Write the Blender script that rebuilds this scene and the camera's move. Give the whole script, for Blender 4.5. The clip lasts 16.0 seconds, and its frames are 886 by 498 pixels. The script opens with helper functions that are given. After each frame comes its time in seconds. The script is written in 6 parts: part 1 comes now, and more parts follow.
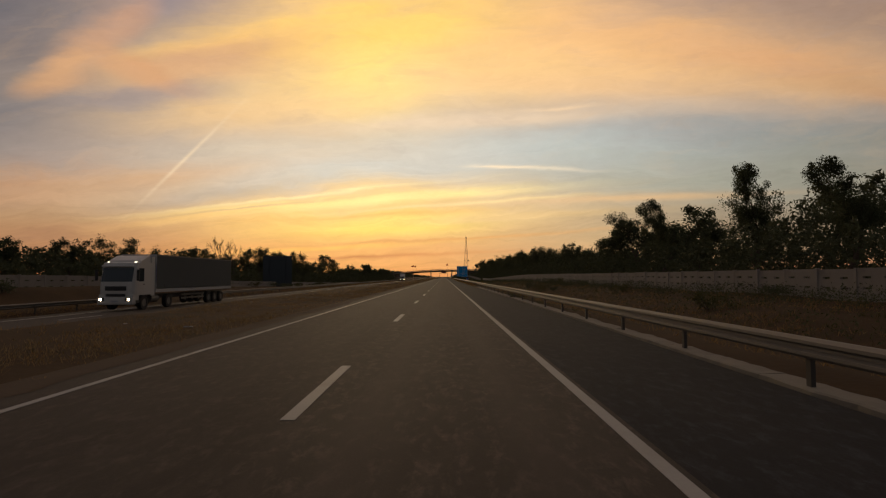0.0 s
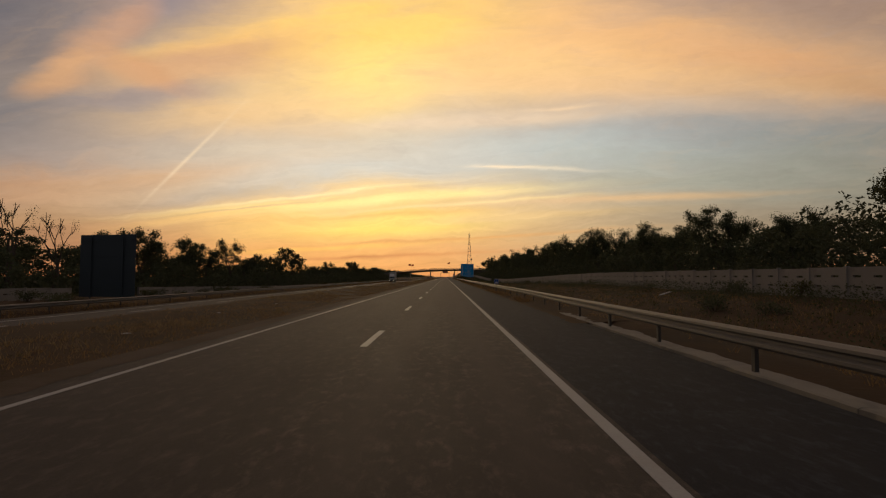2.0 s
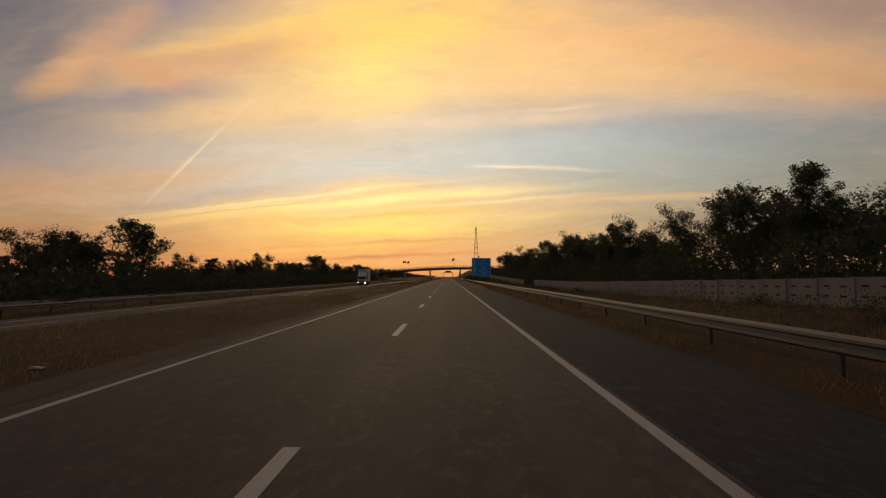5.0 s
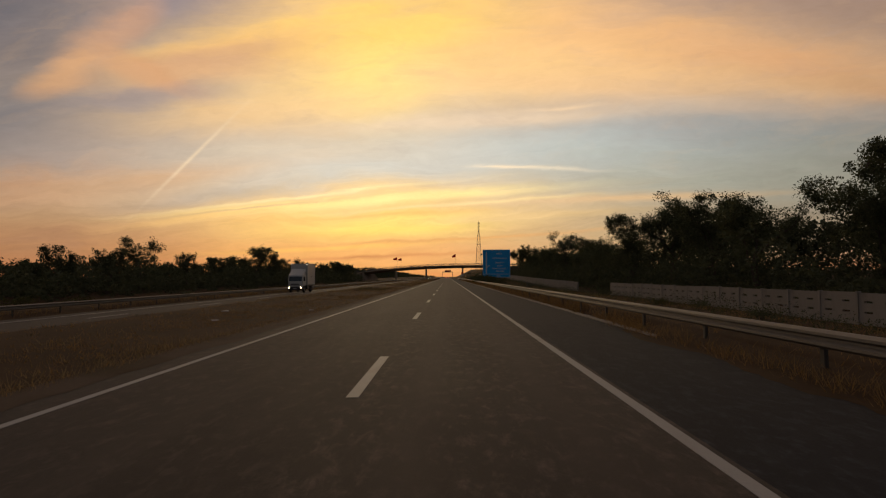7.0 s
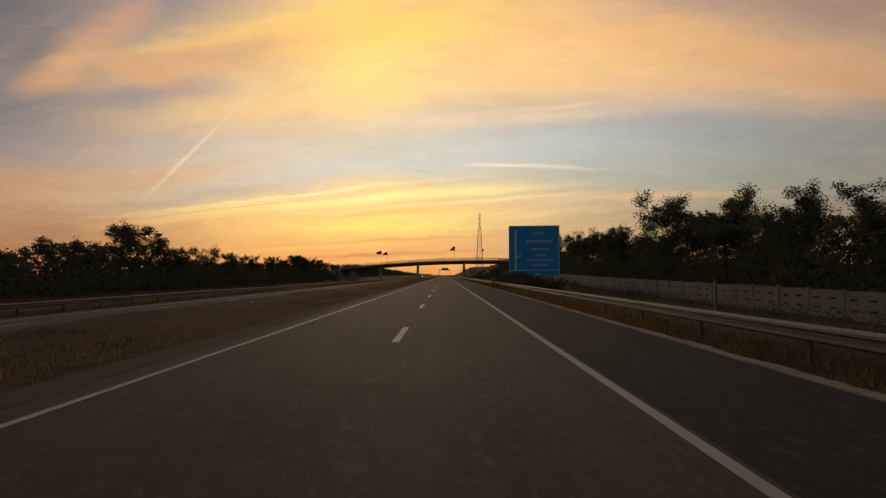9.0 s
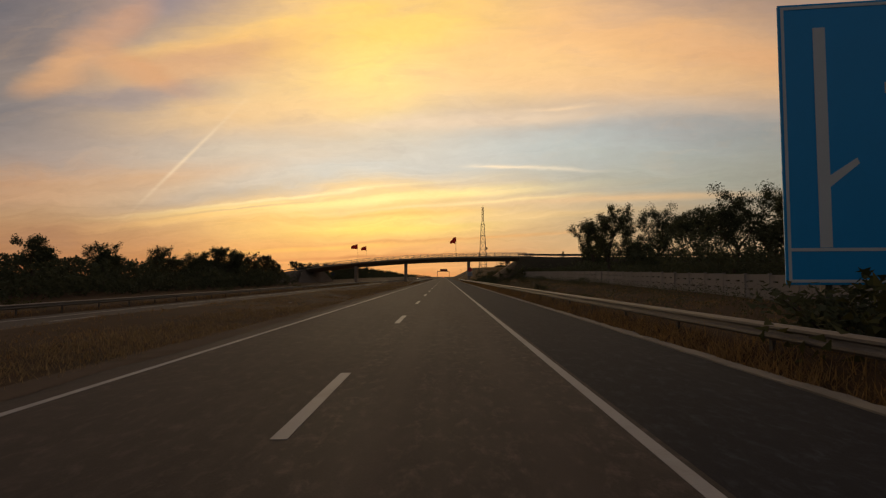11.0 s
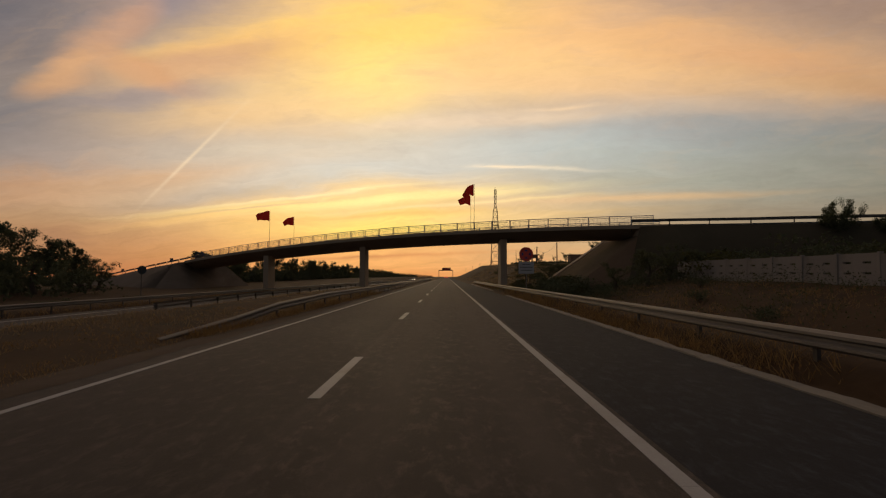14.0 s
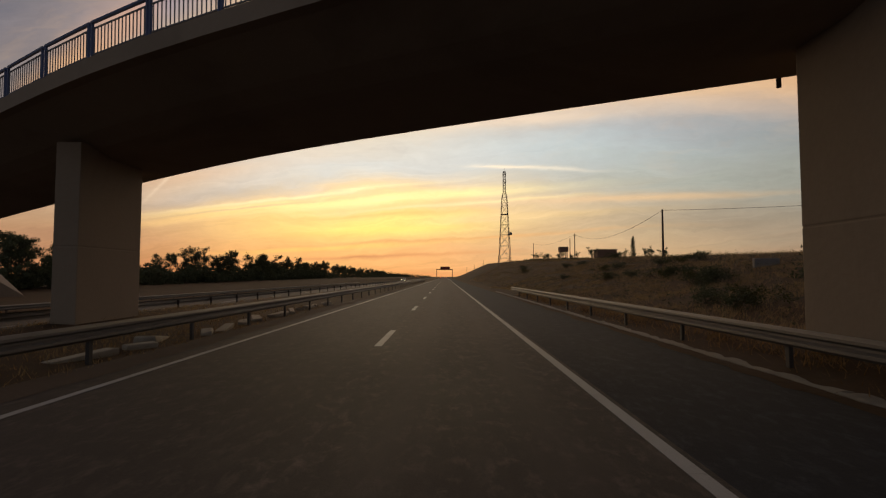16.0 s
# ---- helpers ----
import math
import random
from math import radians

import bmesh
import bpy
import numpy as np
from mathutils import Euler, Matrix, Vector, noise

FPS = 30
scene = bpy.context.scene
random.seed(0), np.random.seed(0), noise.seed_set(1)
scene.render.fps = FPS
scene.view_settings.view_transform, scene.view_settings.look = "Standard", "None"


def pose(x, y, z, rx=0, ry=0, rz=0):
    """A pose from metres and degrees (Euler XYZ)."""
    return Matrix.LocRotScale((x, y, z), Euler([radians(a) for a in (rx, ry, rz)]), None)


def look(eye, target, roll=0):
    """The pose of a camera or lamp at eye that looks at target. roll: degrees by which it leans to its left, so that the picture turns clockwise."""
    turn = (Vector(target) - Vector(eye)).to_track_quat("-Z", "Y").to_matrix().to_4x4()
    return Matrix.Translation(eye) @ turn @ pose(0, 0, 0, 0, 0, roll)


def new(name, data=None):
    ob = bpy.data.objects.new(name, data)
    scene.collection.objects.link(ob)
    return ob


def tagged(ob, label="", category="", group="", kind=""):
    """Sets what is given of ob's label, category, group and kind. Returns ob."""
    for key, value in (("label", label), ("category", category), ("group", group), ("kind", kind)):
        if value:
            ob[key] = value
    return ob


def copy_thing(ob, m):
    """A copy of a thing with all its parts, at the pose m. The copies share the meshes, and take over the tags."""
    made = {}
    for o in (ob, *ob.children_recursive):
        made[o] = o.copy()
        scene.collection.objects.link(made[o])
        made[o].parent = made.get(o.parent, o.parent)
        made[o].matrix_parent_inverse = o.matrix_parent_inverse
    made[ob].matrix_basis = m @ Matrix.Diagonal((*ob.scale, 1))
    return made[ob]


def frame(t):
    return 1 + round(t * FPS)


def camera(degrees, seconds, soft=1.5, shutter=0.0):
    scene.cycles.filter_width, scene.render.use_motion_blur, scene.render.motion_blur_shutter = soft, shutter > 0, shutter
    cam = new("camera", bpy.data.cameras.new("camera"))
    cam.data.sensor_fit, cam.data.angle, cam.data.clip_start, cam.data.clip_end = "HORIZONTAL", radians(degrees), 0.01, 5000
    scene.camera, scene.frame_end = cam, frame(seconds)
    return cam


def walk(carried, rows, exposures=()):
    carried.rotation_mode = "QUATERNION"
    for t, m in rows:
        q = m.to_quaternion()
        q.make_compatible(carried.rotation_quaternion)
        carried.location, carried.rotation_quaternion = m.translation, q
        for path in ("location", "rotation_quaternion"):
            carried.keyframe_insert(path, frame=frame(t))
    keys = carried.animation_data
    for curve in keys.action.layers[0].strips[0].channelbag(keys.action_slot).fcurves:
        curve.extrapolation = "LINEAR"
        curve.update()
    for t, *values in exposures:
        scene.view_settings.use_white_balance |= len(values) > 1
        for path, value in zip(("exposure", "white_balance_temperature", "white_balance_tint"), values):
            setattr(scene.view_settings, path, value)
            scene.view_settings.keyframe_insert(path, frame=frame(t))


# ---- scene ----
FOV = 79.8
PATH = [
    (0.0, -0.05, 0.90, 1.60, 92.99, 0.12),
    (0.5, -0.01, 15.56, 1.60, 92.99, 0.12),
    (1.0, 0.06, 30.25, 1.60, 92.99, 0.12),
    (1.5, 0.08, 44.97, 1.60, 92.99, 0.12),
    (2.0, 0.08, 59.70, 1.60, 92.99, 0.28),
    (2.5, 0.07, 74.46, 1.60, 92.81, 0.43),
    (3.0, -0.04, 89.24, 1.60, 92.99, 0.49),
    (3.5, -0.16, 104.03, 1.60, 92.99, 0.59),
    (4.0, -0.25, 118.83, 1.60, 92.99, 0.64),
    (4.2, -0.29, 124.75, 1.60, 92.99, 0.64),
    (6.3, -0.38, 187.03, 1.60, 92.99, 0.49),
    (6.5, -0.43, 192.96, 1.60, 92.99, 0.49),
    (7.0, -0.53, 207.81, 1.60, 92.99, 0.54),
    (7.5, -0.61, 222.65, 1.60, 92.99, 0.59),
    (8.0, -0.61, 237.50, 1.60, 92.78, 0.43),
    (8.5, -0.61, 252.34, 1.60, 92.81, 0.28),
    (9.0, -0.61, 267.19, 1.60, 92.81, 0.23),
    (9.2, -0.58, 273.13, 1.60, 92.99, 0.23),
    (11.3, -0.12, 335.52, 1.60, 92.99, 0.12),
    (11.5, -0.09, 341.46, 1.60, 92.99, 0.12),
    (12.0, -0.02, 356.33, 1.60, 92.99, 0.25),
    (12.5, -0.01, 371.20, 1.60, 92.99, 0.33),
    (13.0, -0.04, 386.08, 1.60, 92.99, 0.43),
    (13.5, -0.02, 400.96, 1.60, 92.78, 0.33),
    (14.0, -0.05, 415.86, 1.60, 92.99, 0.43),
    (14.5, -0.09, 430.77, 1.60, 92.99, 0.54),
    (15.0, -0.17, 445.70, 1.60, 93.08, 0.38),
    (15.5, -0.19, 460.64, 1.60, 92.99, 0.33),
    (16.0, -0.24, 475.61, 1.60, 92.99, 0.28),
]
cam = camera(FOV, 16.0, soft=1.25)
walk(cam, [(t, pose(x, y, z, tilt, 0, yaw)) for t, x, y, z, tilt, yaw in PATH], [(0.0, 0.0, 6500, 10), (15.3, 0.0, 6500, 10), (15.8, 0.06, 6300, 10), (16.0, 0.17, 6050, 10)])


# ---- sky and light ----
def lin(r, g, b):
    """Linear colour from 0..255 display values."""
    return tuple(((c / 255) / 12.92 if c / 255 < 0.04045 else ((c / 255 + 0.055) / 1.055) ** 2.4) for c in (r, g, b))


class Nodes:
    """Short-hand for wiring a node tree."""

    def __init__(self, tree):
        self.tree = tree

    def add(self, kind):
        return self.tree.nodes.new(kind)

    def put(self, socket, value):
        if isinstance(value, bpy.types.NodeSocket):
            self.tree.links.new(value, socket)
        else:
            socket.default_value = value

    def math(self, op, a, b=0.0, c=0.0, clamp=False):
        n = self.add("ShaderNodeMath")
        n.operation, n.use_clamp = op, clamp
        for i, v in enumerate((a, b, c)):
            self.put(n.inputs[i], v)
        return n.outputs[0]

    def vec(self, op, a, b=(0, 0, 0)):
        n = self.add("ShaderNodeVectorMath")
        n.operation = op
        self.put(n.inputs[0], a)
        self.put(n.inputs[1], b)
        return n.outputs["Value"] if op in ("DOT_PRODUCT", "LENGTH") else n.outputs[0]

    def mix(self, f, a, b, blend="MIX"):
        n = self.add("ShaderNodeMix")
        n.data_type, n.blend_type = "RGBA", blend
        self.put(n.inputs[0], f)
        for i, v in ((6, a), (7, b)):
            self.put(n.inputs[i], (*v, 1) if isinstance(v, tuple) and len(v) == 3 else v)
        return n.outputs[2]

    def ramp(self, f, stops):
        n = self.add("ShaderNodeValToRGB")
        els = n.color_ramp.elements
        while len(els) < len(stops):
            els.new(0.5)
        for e, (p, c) in zip(els, stops):
            e.position, e.color = p, (*c, 1) if len(c) == 3 else c
        self.put(n.inputs[0], f)
        return n.outputs[0]

    def noise(self, vector, scale, detail=4.0, rough=0.55, distort=0.0):
        n = self.add("ShaderNodeTexNoise")
        self.put(n.inputs["Vector"], vector)
        n.inputs["Scale"].default_value = scale
        n.inputs["Detail"].default_value = detail
        n.inputs["Roughness"].default_value = rough
        n.inputs["Distortion"].default_value = distort
        return n.outputs["Fac"]

    def combine(self, x, y, z=0.0):
        n = self.add("ShaderNodeCombineXYZ")
        for i, v in enumerate((x, y, z)):
            self.put(n.inputs[i], v)
        return n.outputs[0]


SUN_UP, SUN_TURN = 2.0, -7.0       # the sun stands just over the horizon, behind cloud, a little left of the road

world = bpy.data.worlds.new("dusk_sky")
scene.world = world
world.use_nodes = True
world.node_tree.nodes.clear()
W = Nodes(world.node_tree)
way = W.add("ShaderNodeTexCoord").outputs["Generated"]
tilt0, yaw0 = radians(3.0), radians(0.35)
right = Vector((math.cos(yaw0), math.sin(yaw0), 0))
ahead = Vector((-math.sin(yaw0) * math.cos(tilt0), math.cos(yaw0) * math.cos(tilt0), math.sin(tilt0)))
above = right.cross(ahead)
dep = W.vec("DOT_PRODUCT", way, tuple(ahead))
dep_in = W.math("MAXIMUM", dep, 0.12)
# flat sky chart: one unit is 1000 steps, x to the right, y down
gx0 = W.math("ADD", W.math("MULTIPLY", W.math("DIVIDE", W.vec("DOT_PRODUCT", way, tuple(right)), dep_in), 0.937), 0.784)
gy0 = W.math("SUBTRACT", 0.441, W.math("MULTIPLY", W.math("DIVIDE", W.vec("DOT_PRODUCT", way, tuple(above)), dep_in), 0.937))
chart = W.combine(gx0, W.math("MULTIPLY", gy0, 2.6), 0.0)
fold = W.noise(chart, 3.2, 5.0, 0.55, 0.4)
fold2 = W.noise(W.vec("ADD", chart, (7.3, 2.1, 0)), 4.1, 5.0, 0.6, 0.3)
streak = W.noise(W.combine(W.math("MULTIPLY", gx0, 1.6), W.math("ADD", W.math("MULTIPLY", gy0, 13.0), W.math("MULTIPLY", gx0, 1.1)), 3.0), 2.6, 6.0, 0.6, 0.5)
gx = W.math("ADD", gx0, W.math("MULTIPLY", W.math("SUBTRACT", fold, 0.5), 0.10))
gy = W.math("ADD", gy0, W.math("MULTIPLY", W.math("SUBTRACT", fold2, 0.5), 0.07))
gy = W.math("ADD", gy, W.math("MULTIPLY", W.math("SUBTRACT", streak, 0.5), 0.022))


gy_thin = W.math("ADD", gy0, W.math("ADD", W.math("MULTIPLY", W.math("SUBTRACT", streak, 0.5), 0.016), W.math("MULTIPLY", W.math("SUBTRACT", fold2, 0.5), 0.016)))
ragged = W.math("ADD", W.math("MULTIPLY", streak, 0.55), W.math("MULTIPLY", fold2, 0.45))


def puff(col, cx, cy, sx, sy, turn, rgb, amount, plain=False, crisp=False):
    """Lays one soft bank of cloud over the sky."""
    a = radians(turn)
    px, py = (gx0, gy0) if plain else (gx, gy_thin if sy < 16 else gy)
    dx, dy = W.math("SUBTRACT", px, cx / 1000), W.math("SUBTRACT", py, cy / 1000)
    u = W.math("MULTIPLY", W.math("ADD", W.math("MULTIPLY", dx, math.cos(a)), W.math("MULTIPLY", dy, math.sin(a))), 1000 / sx)
    v = W.math("MULTIPLY", W.math("SUBTRACT", W.math("MULTIPLY", dy, math.cos(a)), W.math("MULTIPLY", dx, math.sin(a))), 1000 / sy)
    q = W.math("ADD", W.math("MULTIPLY", u, u), W.math("MULTIPLY", v, v))
    g = W.math("POWER", 2.71828, W.math("MULTIPLY", q, -0.5))
    if crisp:
        g = W.math("MULTIPLY", W.math("SUBTRACT", W.math("MULTIPLY", g, W.math("ADD", 0.45, W.math("MULTIPLY", ragged, 1.15))), 0.14), 1.15, clamp=True)
    elif not plain:
        g = W.math("MULTIPLY", g, W.math("ADD", 0.15, W.math("MULTIPLY", ragged, 1.7)))
    return W.mix(W.math("MULTIPLY", g, amount, clamp=True), col, lin(*rgb))


sky = W.ramp(gy0, [(0.0, lin(172, 148, 134)), (0.10, lin(182, 158, 138)), (0.20, lin(190, 168, 146)), (0.30, lin(194, 176, 150)),
                   (0.38, lin(216, 174, 124)), (0.44, lin(220, 152, 92)), (0.487, lin(208, 116, 64))])
BANKS = [
    # blue-grey gaps
    (1330, 228, 330, 46, 1, (136, 148, 154), 0.9), (1500, 330, 280, 80, 0, (140, 138, 122), 0.85), (960, 262, 240, 30, 0, (180, 186, 178), 0.75),
    (1200, 320, 260, 46, 0, (162, 161, 143), 0.75), (20, 225, 150, 60, 0, (122, 120, 122), 0.92), (10, 20, 150, 90, 0, (112, 110, 116), 0.95), (60, 70, 60, 50, 0, (130, 120, 118), 0.8), (230, 168, 90, 18, -8, (146, 136, 136), 0.85),
    (330, 20, 130, 36, -10, (150, 136, 134), 0.75), (150, 262, 240, 42, -4, (164, 146, 136), 0.75), (520, 280, 240, 34, 0, (206, 188, 160), 0.7), (370, 345, 130, 12, -8, (160, 152, 142), 0.85),
    (600, 303, 150, 16, -4, (190, 190, 178), 0.7), (1080, 172, 260, 14, 4, (190, 172, 152), 0.7),
    # lit cloud
    (640, 95, 220, 80, 0, (250, 202, 124), 0.95), (1050, 72, 330, 62, 4, (240, 186, 126), 1.0), (1380, 104, 190, 34, 9, (226, 172, 122), 0.9), (1530, 158, 100, 13, 10, (206, 158, 118), 0.7),
    (1500, 10, 220, 40, 8, (172, 142, 122), 0.8), (540, 66, 200, 20, -9, (248, 192, 108), 0.85), (662, 128, 62, 44, 0, (255, 224, 118), 1.0), (600, 175, 140, 22, -6, (250, 206, 126), 0.7),
    (700, 45, 130, 36, -4, (255, 208, 106), 0.9), (850, 120, 160, 30, 0, (248, 200, 126), 0.7), (200, 118, 46, 9, 34, (214, 162, 120), 0.6),
    (345, 118, 110, 18, -8, (218, 168, 122), 0.85), (400, 90, 100, 12, -10, (206, 158, 120), 0.7), (440, 200, 170, 26, -4, (232, 188, 132), 0.75), (262, 130, 50, 13, 26, (220, 160, 112), 0.85),
    (870, 212, 190, 10, -3, (226, 194, 156), 0.75), (980, 150, 200, 12, 3, (236, 188, 132), 0.6), (30, 335, 130, 26, -6, (206, 156, 116), 0.7), (260, 318, 150, 14, -6, (216, 168, 122), 0.7),
    # low bands over the sunset
    (650, 405, 230, 50, 0, (252, 198, 104), 0.9), (600, 359, 200, 6, -4, (255, 222, 136), 1.0), (420, 378, 150, 6, -7, (252, 200, 118), 0.95), (770, 346, 80, 4, -3, (252, 212, 132), 0.9),
    (690, 402, 110, 11, -3, (255, 216, 98), 1.0), (930, 384, 150, 6, -3, (238, 192, 122), 0.85), (1100, 353, 180, 4.5, -2, (226, 182, 128), 0.85),
    (905, 294, 44, 1.9, 1, (244, 212, 166), 0.8), (990, 298, 50, 2.4, 3, (226, 204, 168), 0.6), (820, 362, 130, 2.2, -4, (250, 212, 140), 0.7), (520, 350, 150, 2.2, -6, (255, 222, 150), 0.7), (470, 366, 130, 1.8, -6, (200, 164, 116), 0.6), (990, 191, 40, 2, -3, (240, 202, 156), 0.7), (760, 450, 330, 20, 0, (232, 156, 84), 0.75), (1350, 415, 300, 40, 0, (148, 132, 108), 0.8),
    (1080, 440, 180, 30, 0, (196, 164, 116), 0.6), (285, 8, 90, 22, -10, (150, 136, 136), 0.8), (30, 425, 240, 45, 0, (170, 124, 90), 0.75), (620, 455, 160, 2.2, -2, (202, 132, 76), 0.8), (700, 428, 220, 2.2, -3, (220, 156, 88), 0.8), (560, 440, 120, 2.6, -3, (244, 180, 90), 0.8), (640, 384, 120, 2.4, -3, (236, 176, 96), 0.7),
]
for cx, cy, sx, sy, turn, rgb, amount in BANKS:
    sky = puff(sky, cx, cy, sx, sy, turn, rgb, amount)
# the torn cloud high on one side, with firmer edges and a dull gap under it
for cx, cy, sx, sy, turn, rgb, amount in ((250, 172, 100, 16, -6, (160, 144, 138), 0.5), (170, 80, 70, 32, -38, (208, 160, 124), 0.75), (124, 122, 56, 20, -28, (226, 172, 122), 0.75), (90, 154, 42, 13, -12, (216, 164, 118), 0.6),
                                          (222, 42, 46, 17, -30, (206, 158, 126), 0.6), (236, 124, 56, 9, 32, (216, 164, 120), 0.6), (340, 126, 100, 13, 2, (222, 172, 124), 0.5), (520, 58, 190, 12, -8, (250, 196, 116), 0.45), (1200, 140, 330, 18, 3, (242, 192, 132), 0.4)):
    sky = puff(sky, cx, cy, sx, sy, turn, rgb, amount, crisp=True)
sky = puff(sky, 336, 279, 62, 2.2, -44.5, (240, 208, 164), 0.62, plain=True)      # the vapour trail
fibre = W.noise(W.combine(W.math("ADD", W.math("MULTIPLY", gx, 3.0), W.math("MULTIPLY", gy, 2.0)), W.math("SUBTRACT", W.math("MULTIPLY", gy, 22.0), W.math("MULTIPLY", gx, 3.0)), 5.0), 1.5, 7.0, 0.62, 0.6)
curd = W.noise(W.combine(W.math("MULTIPLY", gx, 1.0), W.math("MULTIPLY", gy, 2.2), 9.0), 13.0, 5.0, 0.6, 0.5)
fibre = W.math("ADD", W.math("MULTIPLY", fibre, 0.7), W.math("MULTIPLY", curd, 0.3))
wisp = W.noise(W.combine(W.math("MULTIPLY", gx0, 3.0), W.math("ADD", W.math("MULTIPLY", gy, 46.0), W.math("MULTIPLY", gx0, 3.4)), 1.0), 1.6, 7.0, 0.66, 0.8)
low_sky = W.math("MULTIPLY", W.math("SUBTRACT", gy0, 0.24), 7.0, clamp=True)
wisp = W.math("MULTIPLY", W.math("SUBTRACT", wisp, 0.5), W.math("ADD", 0.10, W.math("MULTIPLY", low_sky, 0.34)))
tuft = W.noise(W.combine(W.math("ADD", W.math("MULTIPLY", gx, 1.0), W.math("MULTIPLY", gy, 0.6)), W.math("MULTIPLY", gy, 2.6), 17.0), 24.0, 6.0, 0.68, 0.9)
veil = W.math("ADD", 0.82, W.math("MULTIPLY", W.math("ADD", W.math("MULTIPLY", fibre, 0.6), W.math("MULTIPLY", fold, 0.4)), 0.36))
veil = W.math("ADD", veil, W.math("ADD", wisp, W.math("MULTIPLY", W.math("SUBTRACT", tuft, 0.5), 0.14)))
core_x, core_y = W.math("DIVIDE", W.math("SUBTRACT", gx0, 0.74), 0.42), W.math("DIVIDE", W.math("SUBTRACT", gy0, 0.24), 0.30)
core = W.math("POWER", 2.71828, W.math("MULTIPLY", W.math("ADD", W.math("MULTIPLY", core_x, core_x), W.math("MULTIPLY", core_y, core_y)), -0.5))
lift = W.combine(W.math("MULTIPLY", veil, W.math("ADD", 1.0, W.math("MULTIPLY", core, 0.18))), W.math("MULTIPLY", veil, W.math("ADD", 1.0, W.math("MULTIPLY", core, 0.225))),
                 W.math("MULTIPLY", veil, W.math("ADD", 1.02, W.math("MULTIPLY", core, 0.27))))
sky = W.vec("MULTIPLY", sky, lift)
# paler, brighter air low over the sunset, duller towards both sides
low_x, low_y = W.math("DIVIDE", W.math("SUBTRACT", gx0, 0.70), 0.36), W.math("DIVIDE", W.math("SUBTRACT", gy0, 0.36), 0.13)
low_glow = W.math("POWER", 2.71828, W.math("MULTIPLY", W.math("ADD", W.math("MULTIPLY", low_x, low_x), W.math("MULTIPLY", low_y, low_y)), -0.5))
side = W.math("DIVIDE", W.math("SUBTRACT", gx0, 0.74), 0.80)
dull = W.math("SUBTRACT", 1.0, W.math("MULTIPLY", W.math("MULTIPLY", side, side), 0.16), clamp=True)
sky = W.vec("MULTIPLY", sky, W.combine(*[W.math("MULTIPLY", dull, W.math("ADD", 1.0, W.math("MULTIPLY", low_glow, k))) for k in (0.11, 0.15, 0.25)]))
# broken fleece over the upper sky: lit flecks and duller gaps
fleece = W.noise(W.combine(W.math("ADD", W.math("MULTIPLY", gx, 1.2), W.math("MULTIPLY", gy0, 0.8)), W.math("MULTIPLY", gy, 3.4), 21.0), 7.5, 7.0, 0.58, 0.5)
high = W.math("SUBTRACT", 1.0, W.math("MULTIPLY", low_sky, 0.75))
sky = W.mix(W.math("MULTIPLY", W.math("MULTIPLY", W.math("SUBTRACT", fleece, 0.52), 4.0, clamp=True), W.math("MULTIPLY", high, 0.11)), sky, lin(250, 200, 140))
sky = W.mix(W.math("MULTIPLY", W.math("MULTIPLY", W.math("SUBTRACT", 0.47, fleece), 4.0, clamp=True), W.math("MULTIPLY", high, 0.20)), sky, lin(168, 152, 144))
air = W.add("ShaderNodeTexSky")
air.sky_type, air.sun_disc, air.sun_elevation, air.sun_rotation = "NISHITA", False, radians(SUN_UP), radians(SUN_TURN)
air.air_density, air.dust_density = 1.4, 2.0
air_col = W.mix(1.0, air.outputs[0], (0.10, 0.10, 0.10), "MULTIPLY")
haze = W.mix(0.7, air_col, lin(100, 98, 104))
front = W.math("MULTIPLY", W.math("SUBTRACT", dep, 0.18), 3.2, clamp=True)
back = W.add("ShaderNodeBackground")
W.put(back.inputs[0], W.mix(front, haze, sky))
back.inputs[1].default_value = 1.0
world.node_tree.links.new(back.outputs[0], W.add("ShaderNodeOutputWorld").inputs[0])

sun = new("sun", bpy.data.lights.new("sun", "SUN"))
sun.data.energy, sun.data.angle, sun.data.color = 0.3, radians(12), (1.0, 0.72, 0.42)
sun.matrix_world = look((0, 0, 0), (math.sin(radians(-SUN_TURN)), -math.cos(radians(SUN_TURN)), -math.tan(radians(4.0))))


